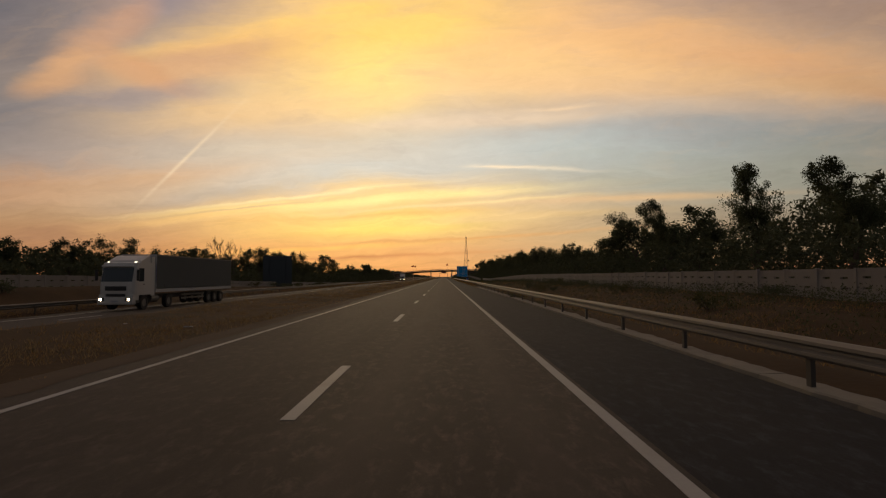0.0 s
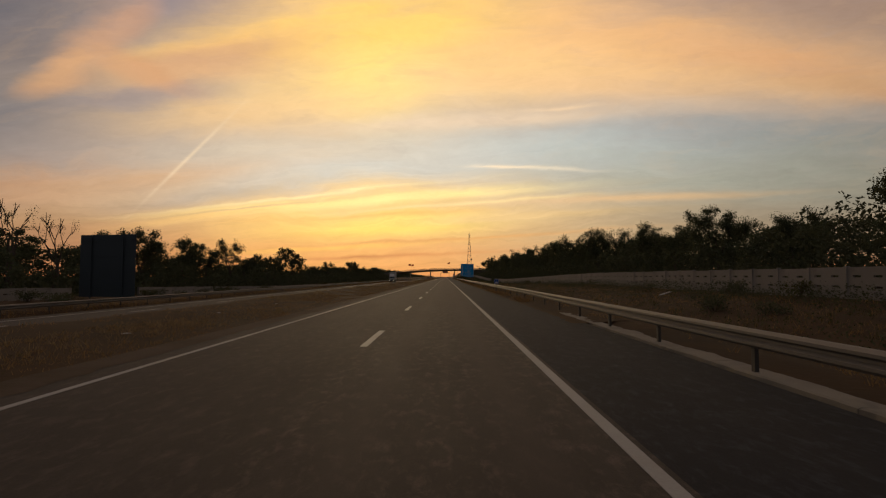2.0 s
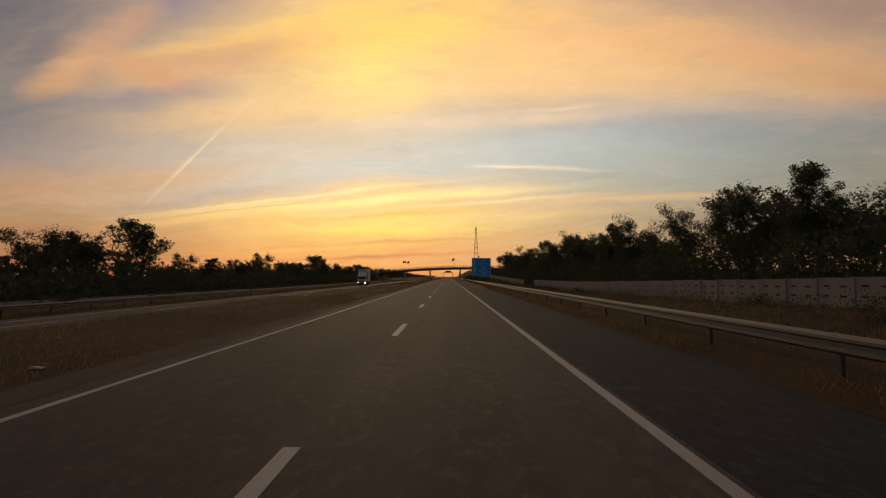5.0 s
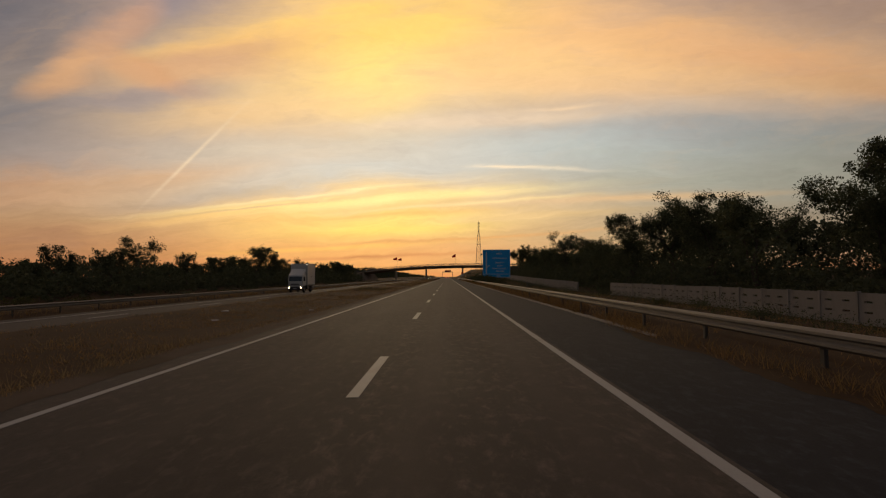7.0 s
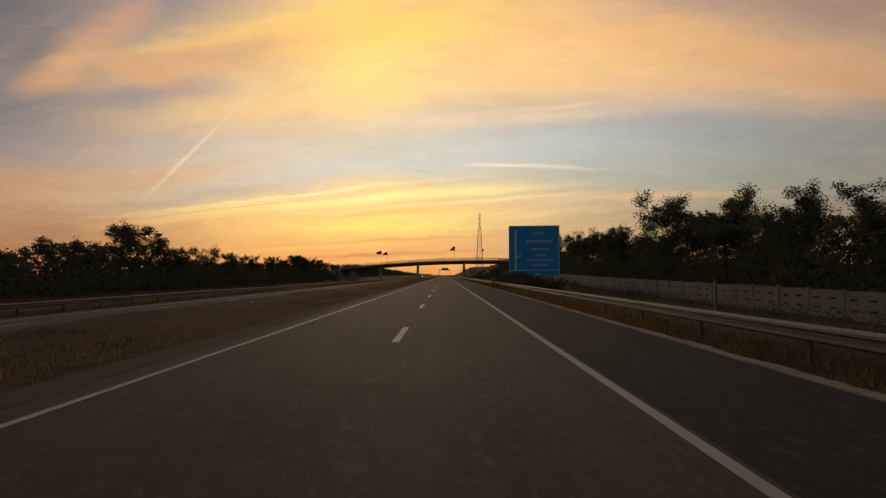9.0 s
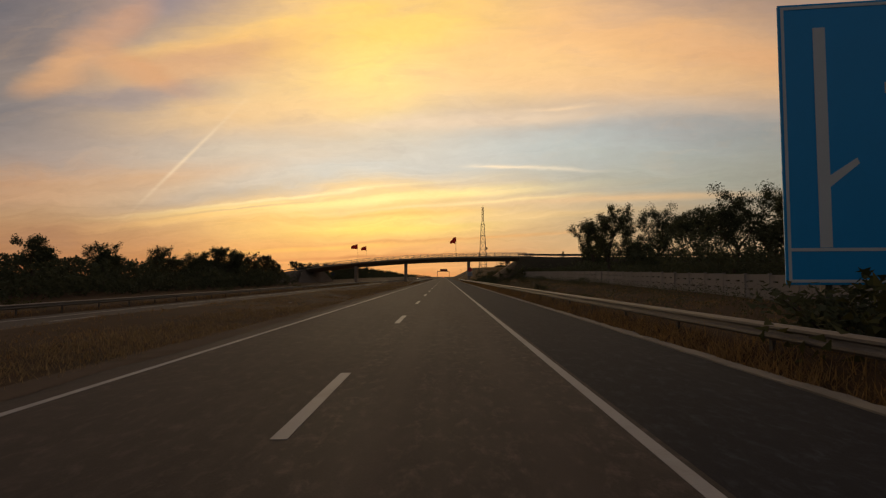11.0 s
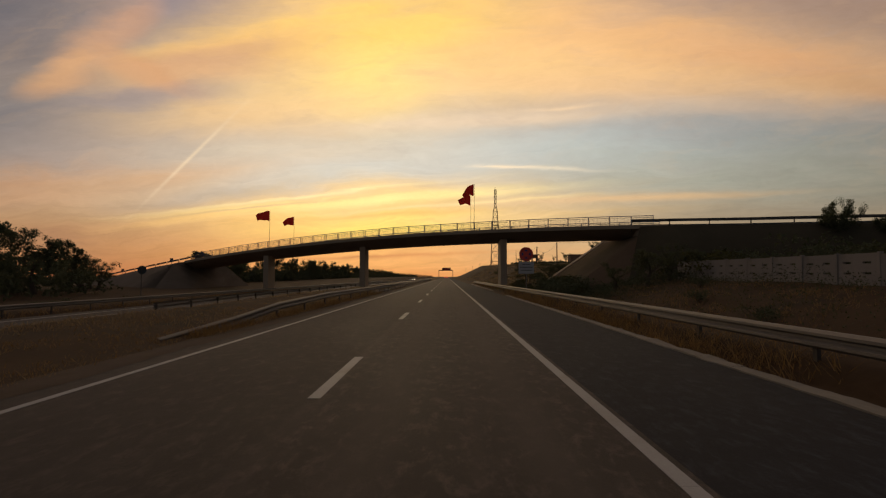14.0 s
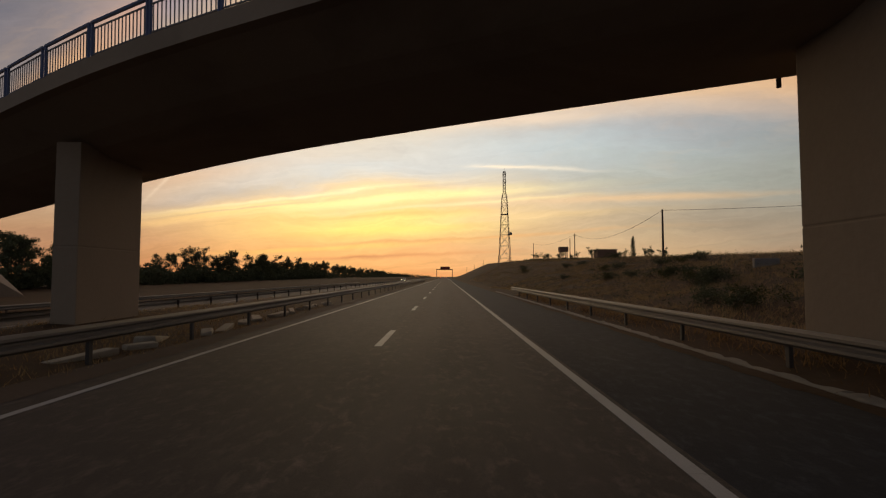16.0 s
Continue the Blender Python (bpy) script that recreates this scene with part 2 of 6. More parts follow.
# ---- materials ----
def surface(name, rgb, rough=0.8, metal=0.0, vary=0.25, scale=1.0, fine=12.0, bump=0.2, rand=0.0, stain=None, space="Object", spec=0.5):
    """A procedural surface: base colour with broad and fine variation, fine relief, and some difference between pieces."""
    m = bpy.data.materials.new(name)
    m.use_nodes = True
    m.node_tree.nodes.clear()
    n = Nodes(m.node_tree)
    at = n.add("ShaderNodeTexCoord").outputs[space]
    broad, grain = n.noise(at, scale, 4.0, 0.6), n.noise(at, scale * fine, 3.0, 0.6)
    col = n.mix(broad, tuple(c * (1 - vary) for c in rgb), tuple(min(1, c * (1 + vary)) for c in rgb))
    col = n.mix(n.math("MULTIPLY", grain, 0.6), col, tuple(c * (1 - vary * 1.2) for c in rgb))
    if stain:
        mask = n.math("MULTIPLY", n.math("SUBTRACT", n.noise(at, scale * 0.45, 5.0, 0.65, 0.6), 0.52), 5.0, clamp=True)
        col = n.mix(mask, col, stain)
    if rand:
        r = n.add("ShaderNodeObjectInfo").outputs["Random"]
        col = n.mix(n.math("MULTIPLY", r, rand), col, tuple(c * 0.45 for c in rgb))
    b = n.add("ShaderNodeBsdfPrincipled")
    n.put(b.inputs["Base Color"], col)
    n.put(b.inputs["Roughness"], n.math("ADD", rough - 0.08, n.math("MULTIPLY", broad, 0.16), clamp=True))
    b.inputs["Metallic"].default_value = metal
    b.inputs["Specular IOR Level"].default_value = spec
    if bump:
        h = n.add("ShaderNodeBump")
        h.inputs["Strength"].default_value = bump
        h.inputs["Distance"].default_value = 0.02
        n.put(h.inputs["Height"], grain)
        n.put(b.inputs["Normal"], h.outputs[0])
    m.node_tree.links.new(b.outputs[0], n.add("ShaderNodeOutputMaterial").inputs[0])
    return m


def glow(name, rgb, strength):
    m = bpy.data.materials.new(name)
    m.use_nodes = True
    m.node_tree.nodes.clear()
    n = Nodes(m.node_tree)
    e = n.add("ShaderNodeEmission")
    e.inputs[0].default_value, e.inputs[1].default_value = (*rgb, 1), strength
    m.node_tree.links.new(e.outputs[0], n.add("ShaderNodeOutputMaterial").inputs[0])
    return m


def leafage(name, rgb, rgb2, sheer=0.25):
    """Leaves: colour differs from clump to clump; a little light comes through."""
    m = bpy.data.materials.new(name)
    m.use_nodes = True
    m.node_tree.nodes.clear()
    n = Nodes(m.node_tree)
    r = n.add("ShaderNodeNewGeometry").outputs["Random Per Island"]
    o = n.add("ShaderNodeObjectInfo").outputs["Random"]
    col = n.mix(n.math("ADD", n.math("MULTIPLY", r, 0.7), n.math("MULTIPLY", o, 0.3)), rgb, rgb2)
    b = n.add("ShaderNodeBsdfPrincipled")
    n.put(b.inputs["Base Color"], col)
    b.inputs["Roughness"].default_value = 0.85
    b.inputs["Specular IOR Level"].default_value = 0.15
    tr = n.add("ShaderNodeBsdfTranslucent")
    n.put(tr.inputs[0], col)
    mx = n.add("ShaderNodeMixShader")
    mx.inputs[0].default_value = sheer
    m.node_tree.links.new(b.outputs[0], mx.inputs[1])
    m.node_tree.links.new(tr.outputs[0], mx.inputs[2])
    m.node_tree.links.new(mx.outputs[0], n.add("ShaderNodeOutputMaterial").inputs[0])
    return m


def asphalt(name, rgb, rough, tracks):
    """Rolled asphalt with stone grain, patches and the polished bands that wheels leave."""
    m = bpy.data.materials.new(name)
    m.use_nodes = True
    m.node_tree.nodes.clear()
    n = Nodes(m.node_tree)
    at = n.add("ShaderNodeTexCoord").outputs["Object"]
    sep = n.add("ShaderNodeSeparateXYZ")
    n.put(sep.inputs[0], at)
    grain = n.noise(at, 38.0, 3.0, 0.7)
    patch = n.noise(n.vec("MULTIPLY", at, (1.0, 0.25, 1.0)), 0.9, 5.0, 0.6, 0.4)
    seam = n.noise(n.vec("MULTIPLY", at, (2.4, 0.02, 1.0)), 1.0, 3.0, 0.6)
    col = n.mix(patch, tuple(c * 0.72 for c in rgb), tuple(c * 1.3 for c in rgb))
    blot = n.math("MULTIPLY", n.math("SUBTRACT", n.noise(n.vec("MULTIPLY", at, (1.0, 0.5, 1.0)), 2.6, 4.0, 0.7, 0.35), 0.5), 3.0, clamp=True)
    col = n.mix(n.math("MULTIPLY", blot, 0.6), col, tuple(c * 2.5 for c in rgb))
    fleck = n.math("MULTIPLY", n.math("SUBTRACT", n.noise(n.vec("MULTIPLY", at, (1.0, 0.45, 1.0)), 5.5, 4.0, 0.75, 0.3), 0.50), 4.5, clamp=True)
    col = n.mix(n.math("MULTIPLY", fleck, 0.8), col, tuple(c * 3.6 for c in rgb))
    col = n.mix(n.math("MULTIPLY", grain, 0.55), col, tuple(c * 0.4 for c in rgb))
    col = n.mix(n.math("MULTIPLY", n.math("SUBTRACT", n.noise(at, 160.0, 1.0, 0.5), 0.62), 4.0, clamp=True), col, tuple(min(1, c * 3.0) for c in rgb))
    col = n.mix(n.math("MULTIPLY", n.math("SUBTRACT", seam, 0.5), tracks * 2.0, clamp=True), col, tuple(c * 1.5 for c in rgb))
    if tracks:
        lane = n.math("ABSOLUTE", n.math("SUBTRACT", n.math("ABSOLUTE", sep.outputs[0]), 0.85))
        worn = n.math("MULTIPLY", n.math("SUBTRACT", 0.45, lane), 1.6 * tracks, clamp=True)
        col = n.mix(worn, col, tuple(c * 1.35 for c in rgb))
        # stands in for sunset sheen on the right lane: left of it painted darker
        off_sheen = n.math("MULTIPLY", n.math("SUBTRACT", -1.72, sep.outputs[0]), 5.0, clamp=True)
        col = n.mix(n.math("MULTIPLY", off_sheen, 0.40), col, tuple(c * 0.62 for c in rgb))
    b = n.add("ShaderNodeBsdfPrincipled")
    n.put(b.inputs["Base Color"], col)
    n.put(b.inputs["Roughness"], n.math("ADD", rough - 0.1, n.math("MULTIPLY", patch, 0.2), clamp=True))
    b.inputs["Specular IOR Level"].default_value = 0.33 if tracks else 0.3
    h = n.add("ShaderNodeBump")
    h.inputs["Strength"].default_value, h.inputs["Distance"].default_value = 0.35, 0.01
    n.put(h.inputs["Height"], grain)
    n.put(b.inputs["Normal"], h.outputs[0])
    m.node_tree.links.new(b.outputs[0], n.add("ShaderNodeOutputMaterial").inputs[0])
    return m


M_LANE = asphalt("worn_asphalt", (0.0470, 0.0352, 0.0285), 0.84, 1.0)
M_SHOULDER = asphalt("dark_asphalt", (0.0160, 0.0170, 0.0208), 0.95, 0.0)
M_PAINT = surface("road_paint", (0.345, 0.334, 0.320), 0.65, vary=0.22, scale=1.2, fine=20, bump=0.3, stain=(0.26, 0.24, 0.21))
M_SOIL = surface("dry_ground", (0.080, 0.048, 0.025), 0.95, vary=0.5, scale=0.35, fine=14, bump=0.9, stain=(0.040, 0.029, 0.017), spec=0.1)
M_BANK = surface("bank_earth", (0.160, 0.128, 0.098), 0.95, vary=0.35, scale=0.3, fine=18, bump=0.8, stain=(0.096, 0.077, 0.058), spec=0.1)
M_DIRT = surface("pale_dirt", (0.110, 0.080, 0.058), 0.95, vary=0.35, scale=0.8, fine=16, bump=0.8, stain=(0.07, 0.048, 0.028), spec=0.1)
M_BANK2 = surface("brown_bank_earth", (0.105, 0.072, 0.046), 0.95, vary=0.3, scale=0.3, fine=16, bump=0.6, stain=(0.08, 0.055, 0.033), spec=0.1)
M_SCRUBBANK = surface("overgrown_bank", (0.048, 0.042, 0.026), 0.95, vary=0.4, scale=0.4, fine=18, bump=0.9, stain=(0.03, 0.03, 0.017), spec=0.1)
M_PLATE = surface("dusty_white_plate", (0.42, 0.42, 0.43), 0.5, vary=0.15, scale=2, fine=10, bump=0.02)
M_KERB = surface("worn_concrete", (0.25, 0.22, 0.175), 0.9, vary=0.25, scale=0.9, fine=16, bump=0.4, stain=(0.14, 0.12, 0.095))
M_RUBBLE = surface("broken_concrete", (0.40, 0.34, 0.25), 0.9, vary=0.25, scale=2.0, fine=10, bump=0.5, stain=(0.22, 0.18, 0.13))
M_WALLCON = surface("precast_concrete", (0.295, 0.265, 0.235), 0.9, vary=0.16, scale=0.8, fine=16, bump=0.3, rand=0.25, stain=(0.195, 0.17, 0.145))
M_BRIDGE = surface("bridge_concrete", (0.36, 0.28, 0.20), 0.88, vary=0.2, scale=0.35, fine=22, bump=0.25, stain=(0.24, 0.185, 0.13))
M_ZINC = surface("galvanised_steel", (0.20, 0.185, 0.17), 0.62, metal=0.5, vary=0.2, scale=1.4, fine=12, bump=0.08, rand=0.25)
M_POST = surface("dull_steel", (0.085, 0.076, 0.068), 0.65, metal=0.4, vary=0.25, scale=3, fine=8, bump=0.1)
M_RAILBLUE = surface("blue_paint", (0.065, 0.10, 0.23), 0.45, vary=0.2, scale=2, fine=8, bump=0.05)
M_RAILGREY = surface("rail_bars", (0.16, 0.16, 0.17), 0.5, metal=0.4, vary=0.2, scale=2, fine=8, bump=0.05)
M_FLAG = leafage("red_cloth", (0.36, 0.022, 0.02), (0.42, 0.03, 0.026), 0.42)
M_SIGNBLUE = surface("sign_blue", (0.004, 0.36, 0.80), 0.4, vary=0.10, scale=0.8, fine=18, bump=0.02)
M_WHITE = surface("white_sheeting", (0.72, 0.72, 0.70), 0.4, vary=0.08, scale=2, fine=10, bump=0.02)
M_LETTER = surface("white_lettering", (0.80, 0.79, 0.68), 0.45, vary=0.1, scale=2, fine=10, bump=0.02)
M_RED = surface("red_sheeting", (0.62, 0.060, 0.045), 0.4, vary=0.12, scale=3, fine=10, bump=0.02)
M_DARKBLUE = surface("navy_sheeting", (0.02, 0.035, 0.16), 0.4, vary=0.12, scale=3, fine=10, bump=0.02)
M_ALU = surface("sign_back", (0.055, 0.068, 0.078), 0.6, metal=0.2, vary=0.2, scale=0.7, fine=12, bump=0.05)
M_BARK = surface("bark", (0.10, 0.075, 0.055), 0.95, vary=0.35, scale=3.0, fine=8, bump=0.8)
M_LEAF = leafage("olive_leaves", (0.062, 0.076, 0.034), (0.15, 0.155, 0.085), 0.36)
M_LEAF2 = leafage("dusty_leaves", (0.060, 0.072, 0.038), (0.115, 0.122, 0.068), 0.32)
M_GRASS = leafage("dry_grass", (0.18, 0.110, 0.046), (0.42, 0.268, 0.112), 0.5)
M_STRAW = leafage("straw_grass", (0.19, 0.140, 0.075), (0.40, 0.285, 0.145), 0.5)
M_WEED = leafage("green_weeds", (0.05, 0.06, 0.02), (0.11, 0.10, 0.035))
M_MAST = surface("mast_steel", (0.20, 0.17, 0.15), 0.55, metal=0.4, vary=0.15, scale=0.5, fine=10, bump=0.0)
M_WOOD = surface("pole_wood", (0.12, 0.085, 0.06), 0.9, vary=0.3, scale=2, fine=10, bump=0.3)
M_TRUCKWHITE = surface("white_lorry_paint", (0.54, 0.515, 0.48), 0.32, vary=0.06, scale=0.8, fine=10, bump=0.02)
M_TARP = surface("dark_teal_tarpaulin", (0.046, 0.058, 0.066), 0.75, vary=0.12, scale=0.8, fine=16, bump=0.15)
M_BLACK = surface("black_plastic", (0.02, 0.02, 0.02), 0.5, vary=0.2, scale=4, fine=8, bump=0.05)
M_TYRE = surface("tyre_rubber", (0.022, 0.021, 0.02), 0.85, vary=0.2, scale=5, fine=8, bump=0.2)
M_GLASS = surface("dark_glass", (0.030, 0.040, 0.048), 0.10, vary=0.05, scale=1, fine=3, bump=0.0)
M_BRICK = surface("house_wall", (0.24, 0.14, 0.09), 0.9, vary=0.2, scale=1, fine=14, bump=0.3)
M_CARPAINT = surface("grey_car_paint", (0.16, 0.17, 0.18), 0.3, metal=0.3, vary=0.06, scale=1, fine=10, bump=0.0)
M_HEADLAMP = glow("headlamp", (1.0, 0.74, 0.42), 14.0)
M_TAIL = glow("tail_lamp", (1.0, 0.06, 0.02), 3.0)
M_MARKER = glow("marker_lamp", (1.0, 0.9, 0.66), 4.0)
M_MARKBLUE = surface("marker_blue", (0.015, 0.085, 0.36), 0.45, vary=0.1, scale=2, fine=10, bump=0.02)


# ---- mesh helpers ----
def thing(name, label, category, group="", kind="", at=(0, 0, 0), turn=0.0):
    ob = new(name)
    ob.matrix_basis = pose(*at, 0, 0, turn)
    return tagged(ob, label, category, group, kind)


def part(name, bm, material, parent=None, label="", smooth=False):
    """Links a bmesh, or a ready mesh, as one mesh object under a thing or a part."""
    if isinstance(bm, bmesh.types.BMesh):
        me = bpy.data.meshes.new(name)
        bm.to_mesh(me)
        bm.free()
    else:
        me = bm
    if material and not me.materials:
        me.materials.append(material)
    if smooth:
        for p in me.polygons:
            p.use_smooth = True
    ob = new(name, me)
    if parent is not None:
        ob.parent = parent
    if label:
        ob["label"] = label
    return ob


def place(ob, m):
    ob.matrix_basis = m
    return ob


def box(bm, x0, x1, y0, y1, z0, z1, bevel=0.0):
    vs = [bm.verts.new((x, y, z)) for x in (x0, x1) for y in (y0, y1) for z in (z0, z1)]
    fs = [bm.faces.new([vs[i] for i in q]) for q in ((0, 1, 3, 2), (4, 6, 7, 5), (0, 4, 5, 1), (2, 3, 7, 6), (0, 2, 6, 4), (1, 5, 7, 3))]
    if bevel:
        es = list({e for f in fs for e in f.edges})
        bmesh.ops.bevel(bm, geom=es, offset=bevel, segments=2, profile=0.6, affect="EDGES")
    return bm


def boxed(*args):
    return box(bmesh.new(), *args)


def rod(bm, a, b, r0, r1=None, sides=6, caps=True):
    """A tapered bar from a to b."""
    a, b = Vector(a), Vector(b)
    r1 = r0 if r1 is None else r1
    q = (b - a).to_track_quat("Z", "Y")
    rings = []
    for p, r in ((a, r0), (b, r1)):
        rings.append([bm.verts.new(p + q @ Vector((r * math.cos(2 * math.pi * i / sides), r * math.sin(2 * math.pi * i / sides), 0))) for i in range(sides)])
    for i in range(sides):
        j = (i + 1) % sides
        bm.faces.new((rings[0][i], rings[0][j], rings[1][j], rings[1][i]))
    if caps:
        bm.faces.new(rings[0][::-1])
        bm.faces.new(rings[1])
    return bm


def sweep(bm, profile, stations):
    """A closed profile of (s, z) carried through stations: each a function of (s, z) to a point."""
    rings = [[bm.verts.new(st(s, z)) for s, z in profile] for st in stations]
    n = len(profile)
    for a, b in zip(rings, rings[1:]):
        for i in range(n):
            j = (i + 1) % n
            bm.faces.new((a[i], b[i], b[j], a[j]))
    bm.faces.new(rings[0])
    bm.faces.new(rings[-1][::-1])
    bmesh.ops.recalc_face_normals(bm, faces=bm.faces)
    return bm


def pydata(name, verts, faces):
    me = bpy.data.meshes.new(name)
    me.from_pydata([tuple(map(float, v)) for v in verts], [], [tuple(map(int, q)) for q in faces])
    return me


def lerp(x, table):
    return float(np.interp(x, [a for a, _ in table], [b for _, b in table]))


# ---- lie of the land ----
WALL_TOP = [(-60, 2.0), (25, 2.0), (128, 2.1), (150, 1.9), (200, 1.2), (232, 0.8), (276, 0.85), (292, 0.75), (340, 1.4), (395, 2.3), (462, 2.9), (500, 3.1)]
BANK_R = [(465, 0.6), (500, 2.6), (540, 3.9), (600, 5.2), (680, 7.4), (780, 9.2), (900, 8.0), (1200, 3.5), (1700, 0.6), (2600, 0.0)]
BANK_L = [(-60, 0.35), (50, 0.35), (91, -0.5), (144, -1.2), (175, -1.4), (300, -1.2), (470, -0.9), (520, -0.5), (700, 0.6), (1000, 1.2), (1800, 0.0)]
WEST_TOP = [(0, 1.8), (50, 1.7), (91, 0.85), (144, 0.05), (170, -0.3), (235, -0.5)]
WALL_X, WALL_H = 20.0, 1.55
ROAD_L, ROAD_R = -6.1, 4.90


def ground_z(x, y):
    if ROAD_L - 0.3 <= x <= ROAD_R + 0.6:
        return -0.07
    n = noise.noise(Vector((x * 0.22, y * 0.22, 0))) * 0.10 + noise.noise(Vector((x * 0.05, y * 0.05, 4))) * 0.14
    if x > 0:
        e = min(1.0, (x - ROAD_R - 0.6) / 1.5)
        base = lerp(y, WALL_TOP) - WALL_H
        berm = lerp(y, [(70, -0.07), (95, 0.22), (230, 0.26), (320, 0.30), (460, 0.30), (520, 0.16), (560, -0.07)])
        near = lerp(x, [(5.6, -0.07), (5.95, berm * 0.8), (6.6, berm), (8.0, -0.35 + (berm + 0.07) * 1.4), (11.0, min(-0.7, base - 0.2)), (15.0, base * 0.5 - 0.2), (19.0, base), (60, base + 0.6), (400, base)])
        up = lerp(y, BANK_R)
        far = lerp(x, [(5.6, -0.07), (5.95, berm * 0.8), (6.6, berm), (8.5, max(-0.25, berm - 0.1)), (11.0, up * 0.18), (24.0, up), (60, up + 1.2), (500, up), (2500, 0)])
        k = min(1.0, max(0.0, (y - 462) / 40.0))
        k = k * k * (3 - 2 * k)
        z = near * (1 - k) + far * k
        return z + n * e
    e = min(1.0, (ROAD_L - 0.3 - x) / 1.5)
    if x > -15.2:
        z = lerp(x, [(-15.2, -0.5), (-13.0, 0.10), (-9.0, 0.02), (-6.4, -0.05)])
    elif x > -26.8:
        return lerp(x, [(-26.8, -1.0), (-15.2, -0.5)])
    else:
        bank = lerp(y, BANK_L)
        z = lerp(x, [(-60, bank + 0.3), (-36, bank), (-32.5, max(bank, lerp(y, WEST_TOP) - 0.95) if y < 240 else bank), (-29.5, -0.62), (-27.7, -0.60), (-26.8, -1.0)])
    return z + n * e * 0.8


def spaced(parts):
    out = []
    for a, b, step in parts:
        out += list(np.arange(a, b, step))
    return out


gxs = spaced([(-4000, -1000, 750), (-1000, -200, 160), (-200, -60, 20), (-60, -34, 3.0), (-33.5, -27, 0.9), (-26.8, -15.3, 3.7), (-15.2, -6.5, 0.62), (-6.4, 5.7, 3.0),
              (5.66, 6.9, 0.3), (7.0, 20, 0.72), (20.2, 60, 3.5), (60, 200, 20), (200, 1000, 160), (1000, 4001, 750)])
gys = spaced([(-400, -40, 60), (-40, 520, 1.6), (520, 800, 6), (800, 1700, 50), (1700, 4901, 400)])
gv = [(x, y, ground_z(x, y)) for y in gys for x in gxs]
nx = len(gxs)
gf = [(j * nx + i, j * nx + i + 1, (j + 1) * nx + i + 1, (j + 1) * nx + i) for j in range(len(gys) - 1) for i in range(nx - 1)]
ground = part("ground", pydata("ground", gv, gf), M_SOIL, smooth=True)
tagged(ground, "dry brown earth with sparse burnt grass beside the motorway", "ground", kind="structure")


def strip(name, x0, x1, y0, y1, z0, z1, material, label, category, slope=0.0, step=40.0):
    ys = list(np.arange(y0, y1, step)) + [y1]
    v, fc = [], []
    for y in ys:
        v += [(x0, y, z1), (x1, y, z1 + slope), (x1, y, z0 + slope), (x0, y, z0)]
    for k in range(len(ys) - 1):
        a = 4 * k
        for i in range(4):
            j = (i + 1) % 4
            fc.append((a + i, a + j, a + 4 + j, a + 4 + i))
    return tagged(part(name, pydata(name, v, fc), material), label, category, kind="structure")


road = strip("road", ROAD_L, 1.95, -60, 2600, -0.12, 0.0, M_LANE, "worn brown-grey asphalt carriageway with two lanes", "road")
strip("hard_shoulder", 1.95, ROAD_R, -60, 2600, -0.12, -0.004, M_SHOULDER, "darker asphalt hard shoulder beside the right lane", "road")
road_far = strip("opposite_carriageway", -26.4, -15.6, -60, 2600, -1.1, -0.93, M_LANE, "worn asphalt carriageway for oncoming traffic beyond the median", "road", slope=0.47)

for x, w in ((-5.30, 0.125), (1.80, 0.155)):
    bm = bmesh.new()
    for y in range(-60, 1300, 20):
        box(bm, x - w / 2, x + w / 2, y, y + 19.995, 0.001, 0.006)
    part("edge_line", bm, M_PAINT, road, "continuous white edge line")
for x, z in ((-16.4, -0.49), (-23.6, -0.80)):
    part("edge_line", boxed(x - 0.08, x + 0.08, -60, 1300, z, z + 0.012), M_PAINT, road_far, "continuous white edge line")
dash = boxed(-0.085, 0.085, -3.6, 0, 0.001, 0.006)
dash_me = bpy.data.meshes.new("lane_dash")
dash.to_mesh(dash_me)
dash.free()
for k in range(-2, 66):
    place(part("lane_dash", dash_me, M_PAINT, road), pose(-1.80, 10.5 + 13 * k, 0))
for k in range(-2, 50):
    place(part("lane_dash", dash_me, M_PAINT, road_far), pose(-20.0, 6 + 13 * k, -0.65))

# loose earth that creeps over the edges of the asphalt
def creep(x_out, x_in, jag, y0, y1, z, seed, material):
    v, fc = [], []
    ys = np.arange(y0, y1, 0.35)
    for k, y in enumerate(ys):
        j = noise.noise(Vector((seed, y * 0.35, 0))) + 0.6 * noise.noise(Vector((seed, y * 1.6, 3)))
        inner = x_in + jag * j
        v += [(x_out, y, ground_z(x_out, y) + 0.015), (inner + (x_out - inner) * 0.25, y, z + 0.012), (inner, y, z)]
        if k:
            a = 3 * k
            fc += [(a - 3, a - 2, a + 1, a), (a - 2, a - 1, a + 2, a + 1)]
    tagged(part("loose_earth", pydata("loose_earth", v, fc), material, smooth=True), "loose brown earth creeping over the asphalt edge", "earth", kind="structure")


creep(-6.75, -5.85, 0.2, -20, 700, 0.004, 2.0, M_DIRT)
creep(6.4, 4.55, 0.35, 78, 224, 0.001, 5.0, M_SOIL)
creep(6.4, 4.75, 0.25, 461, 640, 0.001, 7.0, M_SOIL)

